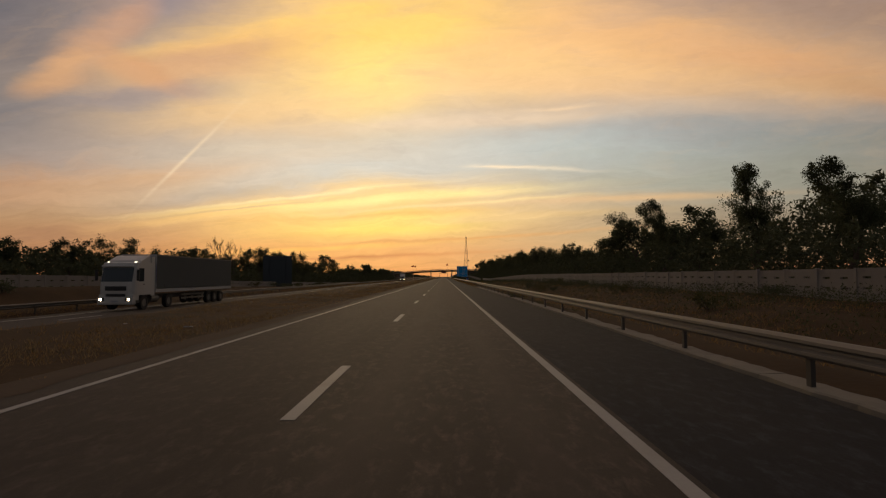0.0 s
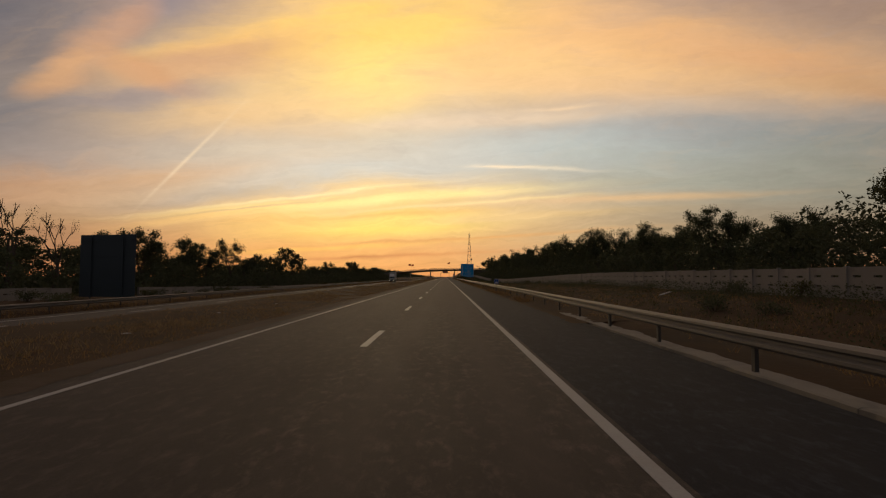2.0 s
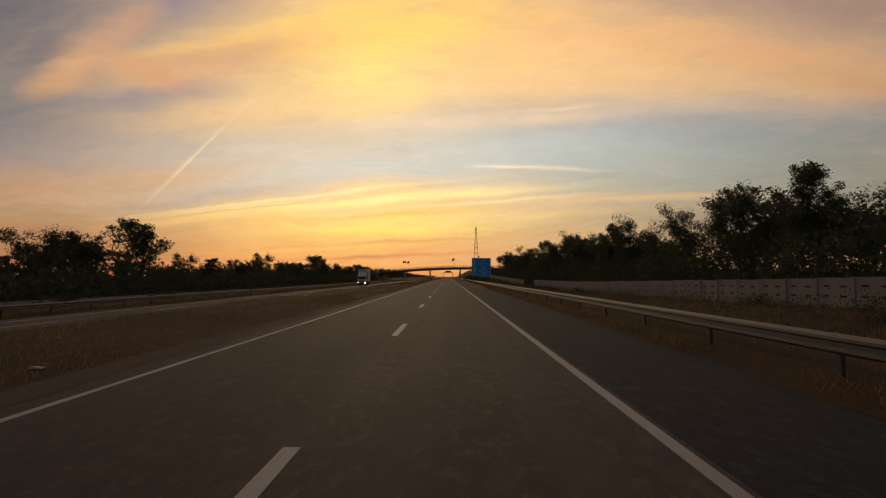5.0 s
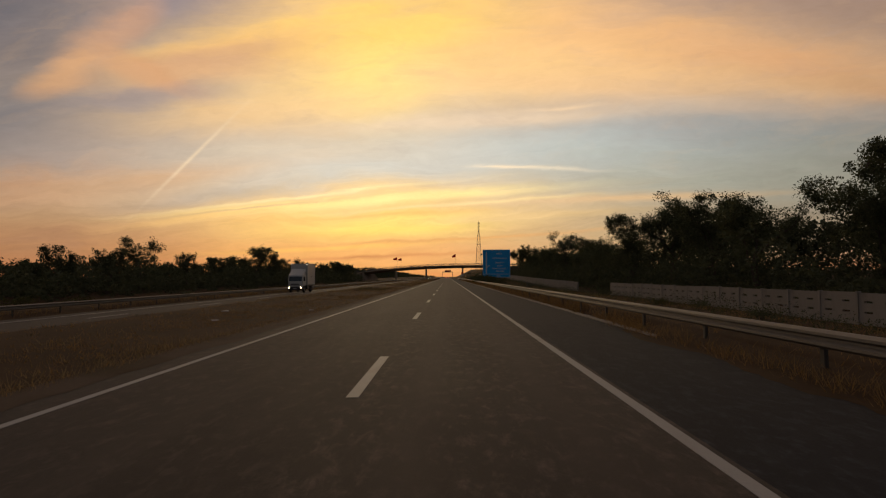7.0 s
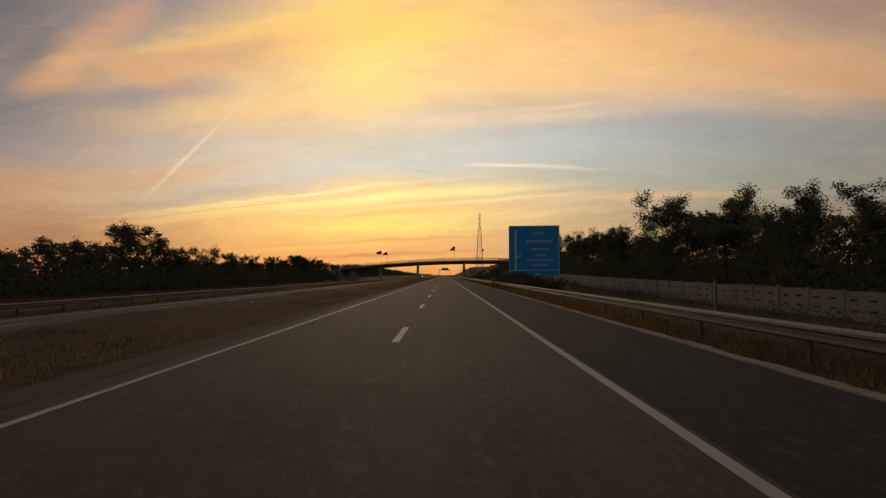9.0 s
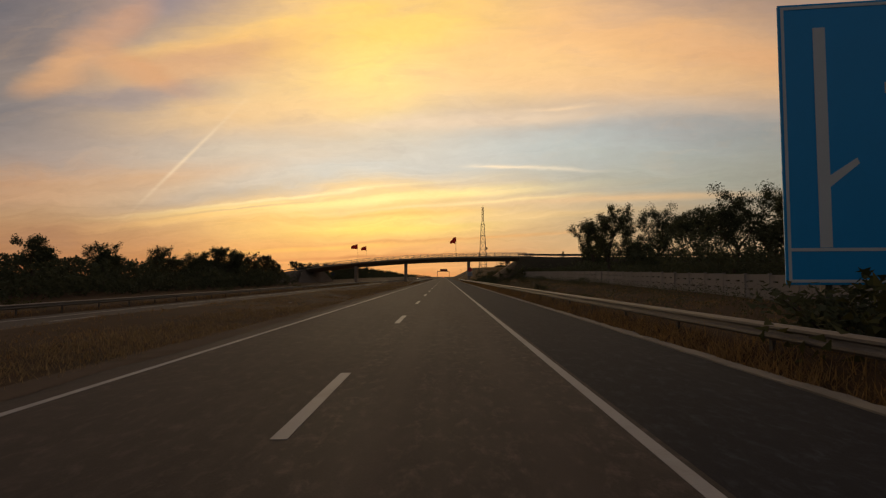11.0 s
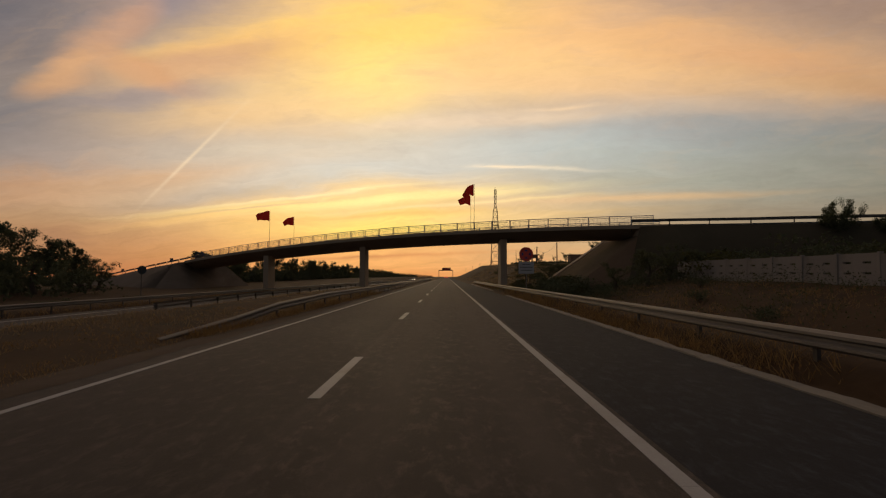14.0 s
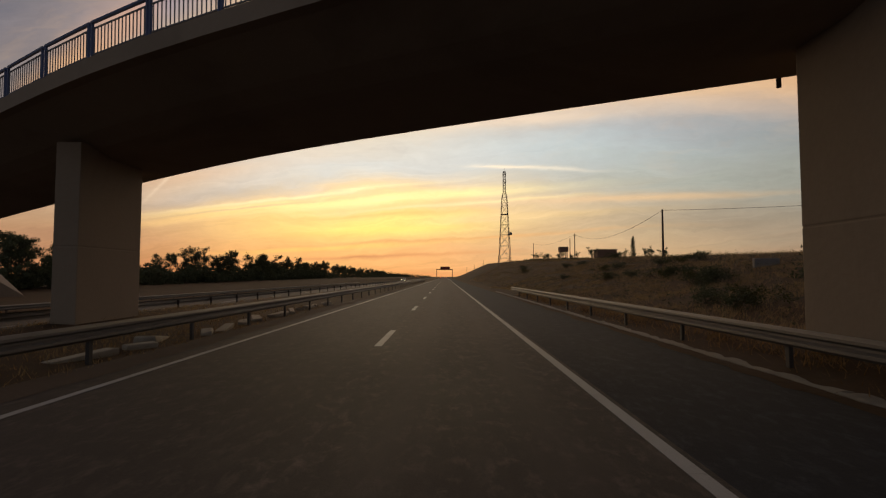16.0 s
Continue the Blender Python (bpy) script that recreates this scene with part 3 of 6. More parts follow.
# ragged concrete gutter strip along the shoulder, poured in lengths
def gutter(x_in, x_out, y0, y1, seed):
    kerb = thing("kerb", "low worn concrete gutter strip with broken edges along the shoulder", "kerb", kind="structure")
    rnd = random.Random(seed)
    y = y0
    while y < y1:
        L = rnd.uniform(3.2, 5.2)
        bm = bmesh.new()
        rows = []
        n = int(L / 0.22)
        for k in range(n + 1):
            yy = y + (L - 0.02) * k / n
            a = noise.noise(Vector((seed, yy * 0.9, 0))) * 0.06 + noise.noise(Vector((seed, yy * 3.1, 2))) * 0.045
            b = noise.noise(Vector((seed, yy * 0.7, 5))) * 0.12 + noise.noise(Vector((seed, yy * 2.6, 7))) * 0.07
            t = 0.035 + noise.noise(Vector((seed, yy * 1.3, 9))) * 0.02
            rows.append([bm.verts.new(p) for p in ((x_in + a, yy, -0.1), (x_in + a + 0.01, yy, t * 0.55), (x_in + a + 0.06, yy, t), ((x_in + x_out) / 2, yy, t + 0.012 * rnd.uniform(-1, 1)),
                                                   (x_out + b - 0.08, yy, t + 0.01 * rnd.uniform(-1, 1)), (x_out + b, yy, t * 0.3), (x_out + b, yy, -0.1))])
        for p, q in zip(rows, rows[1:]):
            for i in range(6):
                bm.faces.new((p[i], p[i + 1], q[i + 1], q[i]))
        bm.faces.new(rows[0])
        bm.faces.new(rows[-1][::-1])
        bmesh.ops.recalc_face_normals(bm, faces=bm.faces)
        part("kerb_stone", bm, M_KERB, kerb)
        y += L


gutter(5.02, 5.55, -30, 80, 99)
gutter(4.90, 5.24, 222, 461, 41)
gutter(5.05, 5.42, 476, 530, 57)


# ---- steel crash barriers ----
def beam_mesh(length):
    face = [(0.0, 0.155), (-0.03, 0.15), (-0.08, 0.105), (-0.08, 0.06), (-0.015, 0.02), (-0.015, -0.02), (-0.08, -0.06), (-0.08, -0.105), (-0.03, -0.15), (0.0, -0.155)]
    prof = face + [(d + 0.012, z) for d, z in face[::-1]]
    bm = sweep(bmesh.new(), prof, [lambda d, z, y=y: Vector((d, y, z)) for y in (0.0, length - 0.004)])
    me = bpy.data.meshes.new("beam")
    bm.to_mesh(me)
    bm.free()
    return me


def barrier_post():
    bm = bmesh.new()
    for u0, u1, v0, v1 in ((0.03, 0.036, -0.05, 0.05), (0.036, 0.10, -0.05, -0.044), (0.036, 0.10, 0.044, 0.05)):       # an open channel
        box(bm, u0, u1, v0, v1, -1.3, 0.10)
    box(bm, 0.0, 0.05, -0.04, 0.04, -0.07, 0.07)
    me = bpy.data.meshes.new("post")
    bm.to_mesh(me)
    bm.free()
    return me


BEAM, POST = beam_mesh(4.0), barrier_post()
BEAM.materials.append(M_ZINC)
POST.materials.append(M_POST)


def barrier(label, line, y0, y1, top, flip=False):
    """A W-beam barrier along x = line(y); flip turns its face to the other side."""
    ob = thing("crash_barrier", label, "crash barrier", group="motorway crash barriers", kind="structure")
    y = y0
    k = 0
    while y < y1:
        xa, xb = line(y), line(y + 4)
        za, zb = top(y) - 0.155, top(y + 4) - 0.155
        turn = math.degrees(math.atan2(-(xb - xa), 4.0))
        rise = math.degrees(math.atan2(zb - za, 4.0))
        m = pose(xa, y, za, rise, 0, turn)
        if flip:
            m = pose(xb, y + 4, zb, -rise, 0, turn + 180)
        place(part("beam", BEAM, None, ob), m)
        place(part("post", POST, None, ob), m)
        y += 4.0
        k += 1
    return ob


barrier("galvanised W-beam crash barrier on short posts beside the hard shoulder",
        lambda y: lerp(y, [(-40, 5.15), (72, 5.15), (96, 5.5), (220, 5.55), (330, 5.9), (440, 5.9), (470, 5.5), (520, 5.35), (640, 5.4)]), -23.4, 518,
        lambda y: lerp(y, [(-40, 0.74), (600, 0.76)]))
barrier("galvanised W-beam crash barrier along the median verge",
        lambda y: lerp(y, [(429.5, -7.5), (433.5, -7.1), (437.5, -6.92), (446, -6.8), (900, -6.75)]), 429.5, 640, lambda y: lerp(y, [(429.5, 0.02), (433.5, 0.28), (437.5, 0.56), (445.5, 0.72), (900, 0.74)]), flip=True)
barrier("galvanised W-beam crash barrier on the oncoming side of the median", lambda y: lerp(y, [(438, -13.2), (455, -14.6), (900, -14.7)]), 440, 640, lambda y: 0.42)
barrier("galvanised W-beam crash barrier beyond the oncoming carriageway", lambda y: -27.0, -28, 640, lambda y: -0.13, flip=True)


# ---- precast concrete walls behind the verges ----
def wall_panel_mesh(width, height, thick=0.12):
    """A slab with two rows of two slots that go right through."""
    us = [0, 0.45, 0.95, 1.70, 2.20, width]
    vs = [0, height - 1.02, height - 0.92, height - 0.50, height - 0.40, height]
    holes = {(1, 1), (3, 1), (1, 3), (3, 3)}
    bm = bmesh.new()
    grid = [[[bm.verts.new((d, u, v)) for v in vs] for u in us] for d in (-thick / 2, thick / 2)]
    cells = [(i, j) for i in range(5) for j in range(5) if (i, j) not in holes]
    for i, j in cells:
        for s in (0, 1):
            g = grid[s]
            q = [g[i][j], g[i + 1][j], g[i + 1][j + 1], g[i][j + 1]]
            bm.faces.new(q if s else q[::-1])
    for i in range(5):
        for j in range(5):
            if (i, j) in cells:
                for a, b, near in (((i, j), (i + 1, j), (i, j - 1)), ((i + 1, j), (i + 1, j + 1), (i + 1, j)), ((i + 1, j + 1), (i, j + 1), (i, j + 1)), ((i, j + 1), (i, j), (i - 1, j))):
                    if near not in cells:
                        bm.faces.new((grid[0][a[0]][a[1]], grid[0][b[0]][b[1]], grid[1][b[0]][b[1]], grid[1][a[0]][a[1]]))
    bmesh.ops.recalc_face_normals(bm, faces=bm.faces)
    me = bpy.data.meshes.new("wall_panel")
    bm.to_mesh(me)
    bm.free()
    me.materials.append(M_WALLCON)
    return me


PANEL_W = 2.7
PANEL = wall_panel_mesh(PANEL_W - 0.14, 1.75)
pier_bm = boxed(-0.10, 0.10, -0.075, 0.075, -0.3, 1.80, 0.012)
PANEL_POST = bpy.data.meshes.new("wall_post")
pier_bm.to_mesh(PANEL_POST)
pier_bm.free()
PANEL_POST.materials.append(M_WALLCON)


def panel_wall(name, label, x, y0, y1, top):
    ob = thing(name, label, "wall", kind="structure")
    rnd = random.Random(int(y0) + 500)
    y = y0
    while y < y1:
        t0 = top(y + PANEL_W / 2) + rnd.uniform(-0.03, 0.03)
        place(part("wall_panel", PANEL, None, ob), pose(x, y + 0.07, t0 - 1.75, 0, rnd.uniform(-1.2, 1.2), 0))
        place(part("wall_post", PANEL_POST, None, ob), pose(x, y, t0 - 1.75))
        y += PANEL_W
    return ob


panel_wall("wall_east_1", "pale precast concrete wall with rows of slots", WALL_X, -30, 275, lambda y: lerp(y, WALL_TOP))
panel_wall("wall_east_2", "pale precast concrete wall with rows of slots beyond a gap", WALL_X, 292, 461, lambda y: lerp(y, WALL_TOP))
panel_wall("wall_west_1", "pale precast concrete wall behind the oncoming carriageway", -34.0, 0, 108, lambda y: lerp(y, WEST_TOP))
panel_wall("wall_west_2", "pale precast concrete wall behind the oncoming carriageway beyond a gap", -34.0, 118.5, 235, lambda y: lerp(y, WEST_TOP))

# ---- the overbridge ----
B_ANG = math.degrees(math.atan2(-0.5, 1.0))
B_DIR, B_ACROSS = Vector((0.8944, -0.4472, 0)), Vector((0.4472, 0.8944, 0))
B_Y0, B_WIDE = 484.5, 7.5


def deck_z(x):
    """Height of the bridge's carriageway over x along its near edge."""
    if x > 8:
        return 7.38 - 0.0007 * min(x - 8, 22) ** 2 - 0.01 * max(0, x - 30)
    if x > -46:
        return 7.38 - 0.0009 * (x - 8) ** 2
    return max(-0.9, 7.38 - 0.0009 * 54 ** 2 + (x + 46) * 0.110)


def edge_y(x):
    """The near edge of the deck, which bends slightly in plan."""
    return B_Y0 - 0.5 * x - 0.5 * math.exp(-((x + 9) / 7) ** 2) + (0.0022 * x * x if x > -50 else 0.0022 * 2500 - 0.22 * (x + 50))


def bridge_at(x, s, z):
    """A point over x of the near edge, s metres across and z metres over the deck."""
    return Vector((x, edge_y(x), deck_z(x) + z)) + B_ACROSS * s


overbridge = thing("overbridge", "grey concrete road overbridge with blue railings on square piers", "bridge", kind="structure")
deck_prof = [(0.0, 0.12), (0.30, 0.12), (0.32, 0.0), (B_WIDE - 0.32, 0.0), (B_WIDE - 0.30, 0.12), (B_WIDE, 0.12), (B_WIDE, -0.32), (B_WIDE - 0.25, -0.36),
             (B_WIDE - 1.45, -1.05), (B_WIDE - 1.65, -1.28), (3.0, -1.28), (2.3, -1.16), (1.6, -0.94), (0.9, -0.64), (0.25, -0.36), (0.0, -0.32)]
deck = part("deck", sweep(bmesh.new(), deck_prof, [lambda s, z, x=x: bridge_at(x, s, z) for x in np.linspace(-49, 24, 38)]), M_BRIDGE, overbridge)
for x, y in ((-29.4, 503.2), (-12.27, 494.0), (7.09, 484.2)):
    bm = box(bmesh.new(), -0.385, 0.385, -1.705, 1.705, -1.4, deck_z(x) - 1.12)
    for lo, hi in ((-1.5, 2.55), (2.57, deck_z(x) - 1.10)):       # poured in two lifts, with a seam between them
        box(bm, -0.40, 0.40, -1.72, 1.72, lo, hi, 0.03)
    place(part("pier", bm, M_BRIDGE, overbridge), pose(x, y, 0))
for x, y0, y1, top in ((21.75, 473.6, 489.3, 6.75), (-49.6, 511.5, 524.5, 3.3)):
    part("abutment", boxed(x - 0.5, x + 0.5, y0, y1, -1.5, top), M_BRIDGE, overbridge)

# railing panels, built once
BAY = 2.4
bm = bmesh.new()
for u in (0.04, BAY - 0.06):
    box(bm, u - 0.028, u + 0.028, -0.03, 0.03, -0.02, 1.0)
box(bm, 0, BAY, -0.035, 0.035, 0.96, 1.03)
FRAME_ME = bpy.data.meshes.new("railing_frame")
bm.to_mesh(FRAME_ME)
bm.free()
FRAME_ME.materials.append(M_RAILBLUE)
bm = bmesh.new()
box(bm, 0.07, BAY - 0.09, -0.015, 0.015, 0.10, 0.135)
box(bm, 0.07, BAY - 0.09, -0.015, 0.015, 0.80, 0.835)
for k in range(15):
    u = 0.07 + (BAY - 0.16) * (k + 0.5) / 15
    box(bm, u - 0.011, u + 0.011, -0.011, 0.011, 0.135, 0.80)
BARS_ME = bpy.data.meshes.new("balusters")
bm.to_mesh(BARS_ME)
bm.free()
BARS_ME.materials.append(M_RAILGREY)
for s in (0.12, B_WIDE - 0.12):
    x = -46.0
    while x < 21.0:
        a, b = bridge_at(x, s, 0.12), bridge_at(x + BAY * 0.8944, s, 0.12)
        rise = math.atan2(b.z - a.z, math.hypot(b.x - a.x, b.y - a.y))
        m = Matrix.Translation(a) @ Matrix.Rotation(math.atan2(b.y - a.y, b.x - a.x), 4, "Z") @ Matrix.Rotation(-rise, 4, "Y")
        f = place(part("railing_frame", FRAME_ME, None, overbridge), m)
        part("balusters", BARS_ME, None, f)
        x += BAY * 0.8944

# approach embankments with crash barriers on top
for name, xs in (("embankment_east", list(np.linspace(21.5, 150, 30))), ("embankment_west", list(np.linspace(-49.0, -130, 22)))):
    bm = bmesh.new()
    rings = []
    for k, x in enumerate(xs):
        h = deck_z(x)
        ring = []
        for s, z in ((-1.2 - 1.45 * (h + 1.6), -1.6), (-1.2 - 0.7 * h, h * 0.5), (-0.9, h - 0.15), (0.2, h - 0.1), (B_WIDE - 0.2, h - 0.1), (B_WIDE + 0.9, h - 0.15), (B_WIDE + 1.2 + 0.7 * h, h * 0.5), (B_WIDE + 1.2 + 1.45 * (h + 1.6), -1.6)):
            p = Vector((x, edge_y(x), 0)) + B_ACROSS * s
            b = noise.noise(p * 0.25) * 0.25 if 0 < k and abs(z - h) > 0.1 else 0
            ring.append(bm.verts.new((p.x + b, p.y, z + b)))
        rings.append(ring)
    for a, b in zip(rings, rings[1:]):
        for i in range(7):
            bm.faces.new((a[i], a[i + 1], b[i + 1], b[i]))
    bm.faces.new(rings[0])
    bmesh.ops.recalc_face_normals(bm, faces=bm.faces)
    tagged(part(name, bm, M_BANK if name == "embankment_west" else M_SCRUBBANK, smooth=True), "dry earth embankment carrying the bridge road" if name == "embankment_west" else "dark overgrown embankment carrying the bridge road", "embankment", kind="structure")


def bridge_slope(x_top, x_foot, y_near, y_far, z_top, z_low):
    """Earth slope under a bridge end: a plane face towards the road that rounds into a cone on the near side."""
    sgn = 1 if x_top > x_foot else -1
    run = abs(x_top - x_foot)
    top, foot = [], []
    for k in range(7):
        top.append(Vector((x_top, y_far - (y_far - y_near) * k / 6, z_top)))
        foot.append(Vector((x_foot, y_far - (y_far - y_near) * k / 6, z_low)))
    for k in range(1, 9):
        a = radians(90 * k / 8)
        top.append(Vector((x_top, y_near, z_top)))
        foot.append(Vector((x_top - sgn * run * math.cos(a), y_near - 1.25 * run * math.sin(a), z_low)))
    if sgn > 0:
        top.append(Vector((x_top + 9, y_near + 2, z_top + 0.4)))
        foot.append(Vector((x_top + 9, y_near - 1.25 * run + 2, z_low)))
    bm = bmesh.new()
    rows = []
    for p, q in zip(top, foot):
        ring = []
        for j in range(6):
            r = p.lerp(q, j / 5)
            if 0 < j:
                r = r + Vector((0, 0, noise.noise(r * 0.4) * 0.16))
            ring.append(bm.verts.new(r))
        ring.append(bm.verts.new((q.x, q.y, -1.8)))
        ring.append(bm.verts.new((p.x + sgn * 2, p.y + 2, -1.8)))
        ring.append(bm.verts.new((p.x + sgn * 2, p.y + 2, z_top - 0.2)))
        rows.append(ring)
    n = len(rows[0])
    for a, b in zip(rows, rows[1:]):
        for i in range(n):
            j = (i + 1) % n
            bm.faces.new((a[i], a[j], b[j], b[i]))
    bm.faces.new(rows[0])
    bm.faces.new(rows[-1][::-1])
    bmesh.ops.recalc_face_normals(bm, faces=bm.faces)
    slope = tagged(part("bridge_slope", bm, M_BANK if sgn < 0 else M_BANK2, smooth=False), "steep brown earth slope under the bridge end with a concrete edge", "slope", kind="structure")
    a, b = top[0], foot[0]
    bm = sweep(bmesh.new(), [(-1.35, -0.25), (0.25, -0.25), (0.25, 0.16), (-1.25, 0.16), (-1.35, 0.08)], [lambda s, z, p=p: p + Vector((0, s, z)) for p in (a, b)])
    part("edge_strip", bm, M_BRIDGE, slope, "concrete edge strip")


bridge_slope(21.1, 12.9, 473.4, 488.8, 6.15, 0.5)
bridge_slope(-49.4, -43.8, 511.0, 531.0, 3.7, -1.2)


def bridge_barrier(label, x0, x1, s):
    ob = thing("crash_barrier", label, "crash barrier", group="bridge approach barriers", kind="structure")
    n = int(abs(x1 - x0) / 3.578)
    for k in range(n):
        xa = x0 + (x1 - x0) * k / n
        a, b = bridge_at(xa, s, 0.62), bridge_at(xa + (x1 - x0) / n, s, 0.62)
        d = b - a
        m = Matrix.Translation(a) @ Matrix.Rotation(math.atan2(-d.x, d.y), 4, "Z") @ Matrix.Rotation(math.atan2(d.z, math.hypot(d.x, d.y)), 4, "X")
        place(part("beam", BEAM, None, ob), m)
        place(part("post", POST, None, ob), m)


bridge_barrier("galvanised crash barrier on top of the bridge embankment", 20.6, 130, 0.3)
bridge_barrier("galvanised crash barrier on top of the bridge embankment", 20.0, 130, B_WIDE - 0.3)
bridge_barrier("galvanised crash barrier falling away along the bridge ramp", -44.0, -120, 0.3)
bridge_barrier("galvanised crash barrier falling away along the bridge ramp", -44.0, -120, B_WIDE - 0.3)
bm = rod(bmesh.new(), bridge_at(4.7, 6.0, -1.2), bridge_at(4.7, 6.0, -1.45), 0.06)
part("drain_spout", bm, M_POST, overbridge)


# ---- flags on the bridge ----
def flag(x, s, height, wide, tall, sag, seed):
    base = bridge_at(x, s, 0.15)
    ob = thing("flag", "red cloth flag on a thin pole on the bridge railing", "flag", group="flags on the bridge", at=tuple(base))
    part("flagpole", rod(bmesh.new(), (0, 0, 0), (0.06, 0, height), 0.03, 0.018), M_POST, ob)
    nu, nv = 12, 7
    bm = bmesh.new()
    rows = []
    for i in range(nu + 1):
        u = i / nu
        col = []
        for j in range(nv + 1):
            v = j / nv
            sway = 0.16 * math.sin(u * 7 + v * 1.4 + seed) * u
            col.append(bm.verts.new((-u * wide * (1 - 0.25 * sag * v) - 0.02, sway, height - 0.03 - v * tall * (1 - (0.35 + 0.25 * sag) * u) - sag * u * u * tall * 0.75 + 0.05 * math.sin(u * 9 + seed))))
        rows.append(col)
    for a, b in zip(rows, rows[1:]):
        for j in range(nv):
            bm.faces.new((a[j], a[j + 1], b[j + 1], b[j]))
    part("flag_cloth", bm, M_FLAG, ob, "red cloth", smooth=True)
    return ob


flag(-28.7, 0.1, 5.9, 2.3, 1.7, 0.55, 0.4)
flag(-30.2, B_WIDE - 0.1, 5.9, 2.0, 1.6, 0.75, 1.9)
flag(3.35, 0.1, 5.9, 1.5, 1.6, 1.15, 2.7)
flag(0.0, B_WIDE - 0.1, 5.8, 1.8, 1.5, 0.7, 4.1)


# ---- road signs ----
def direction_sign():
    ob = thing("direction_sign", "large blue motorway direction sign with white lettering and a turn-off line", "road sign", at=(11.45, 339, 0), turn=-7)
    w, z0, z1 = 3.4, 1.4, 8.3
    kx, kz = 1.115, 1.122
    zz = lambda z: z0 + (z - 2.0) * kz
    part("panel", box(bmesh.new(), -w, w, 0, 0.06, z0, z1, 0.02), M_SIGNBLUE, ob)
    bm = bmesh.new()
    for a in ((-w + .06, w - .06, z1 - .13, z1 - .06), (-w + .06, w - .06, z0 + .06, z0 + .13), (-w + .06, -w + .13, z0 + .13, z1 - .13), (w - .13, w - .06, z0 + .13, z1 - .13)):
        box(bm, a[0], a[1], -0.012, -0.002, a[2], a[3])
    part("border", bm, M_WHITE, ob, "white border")
    part("divider", boxed(-w + .13, w - .13, -0.012, -0.002, zz(2.72), zz(2.79)), M_WHITE, ob, "white dividing line")
    bm = bmesh.new()
    box(bm, -2.35 * kx, -2.10 * kx, -0.014, -0.002, zz(2.8), zz(7.6))
    q = [bm.verts.new((x * kx, y, zz(z))) for y in (-0.013, -0.003) for x, z in ((-2.10, 4.35), (-1.55, 4.72), (-1.50, 4.60), (-2.10, 4.10))]
    bm.faces.new(q[:4][::-1])
    bm.faces.new(q[4:])
    part("route_line", bm, M_WHITE, ob, "white route line with a short turn-off")
    rnd = random.Random(5)
    for z, x0, x1, h in ((7.25, 0.0, 1.3, 0.30), (6.25, -0.95, 2.3, 0.34), (5.3, -0.25, 1.75, 0.28), (4.62, 0.2, 1.45, 0.30), (4.0, -0.85, 2.35, 0.32), (3.42, 0.0, 1.8, 0.30), (2.35, 0.1, 1.0, 0.24)):
        bm = bmesh.new()
        x, x1, z = x0 * kx, x1 * kx, zz(z)
        while x < x1 - 0.05:
            L = min(rnd.uniform(0.16, 0.30), x1 - x)
            k = rnd.choice((0, 1, 2))
            box(bm, x, x + L * 0.3, -0.012, -0.002, z - h / 2, z + h / 2 * rnd.uniform(0.5, 1.0))
            if k:
                box(bm, x + L * 0.3, x + L - 0.04, -0.012, -0.002, z - h / 2, z - h / 2 + 0.07)
            if k != 1:
                box(bm, x + L * 0.3, x + L - 0.04, -0.012, -0.002, z + h * 0.18, z + h * 0.18 + 0.07)
            x += L
        part("lettering", bm, M_LETTER, ob, "white lettering bars")
    for x in (-2.4, 0.0, 2.4):
        part("sign_post", box(bmesh.new(), x - 0.08, x + 0.08, 0.10, 0.32, -1.6, z1 - 0.2, 0.01), M_POST, ob)
    for z in (2.2, 4.2, 6.2, 7.9):
        part("cross_rail", boxed(-w + .1, w - .1, 0.06, 0.10, z - 0.04, z + 0.04), M_POST, ob)
    return ob


direction_sign()


def sign_back():
    ob = thing("oncoming_sign", "dark back of a large direction sign on steel posts", "road sign", at=(-36.6, 117.0, 0), turn=-8)
    part("panel", box(bmesh.new(), -3.35, 3.35, 0.0, 0.06, -0.6, 6.15, 0.02), M_ALU, ob)
    for x in (-1.9, 1.9):
        part("sign_post", box(bmesh.new(), x - 0.05, x + 0.05, -0.16, -0.05, -2.4, 5.9, 0.01), M_ALU, ob)
    for z in (0.2, 2.0, 3.8, 5.6):
        part("cross_rail", boxed(-3.1, 3.1, -0.05, 0.0, z - 0.04, z + 0.04), M_ALU, ob)


sign_back()


def disc(bm, r, y0, y1, z, n=40, r_in=0.0):
    ring = lambda rr, y: [bm.verts.new((rr * math.cos(2 * math.pi * k / n), y, z + rr * math.sin(2 * math.pi * k / n))) for k in range(n)]
    a, b = ring(r, y0), ring(r, y1)
    for k in range(n):
        bm.faces.new((a[k], a[(k + 1) % n], b[(k + 1) % n], b[k]))
    if r_in:
        c, d = ring(r_in, y0), ring(r_in, y1)
        for k in range(n):
            j = (k + 1) % n
            bm.faces.new((a[k], c[k], c[j], a[j]))
            bm.faces.new((b[k], b[j], d[j], d[k]))
            bm.faces.new((c[k], d[k], d[j], c[j]))
    else:
        bm.faces.new(a)
        bm.faces.new(b[::-1])
    bmesh.ops.recalc_face_normals(bm, faces=bm.faces)
    return bm


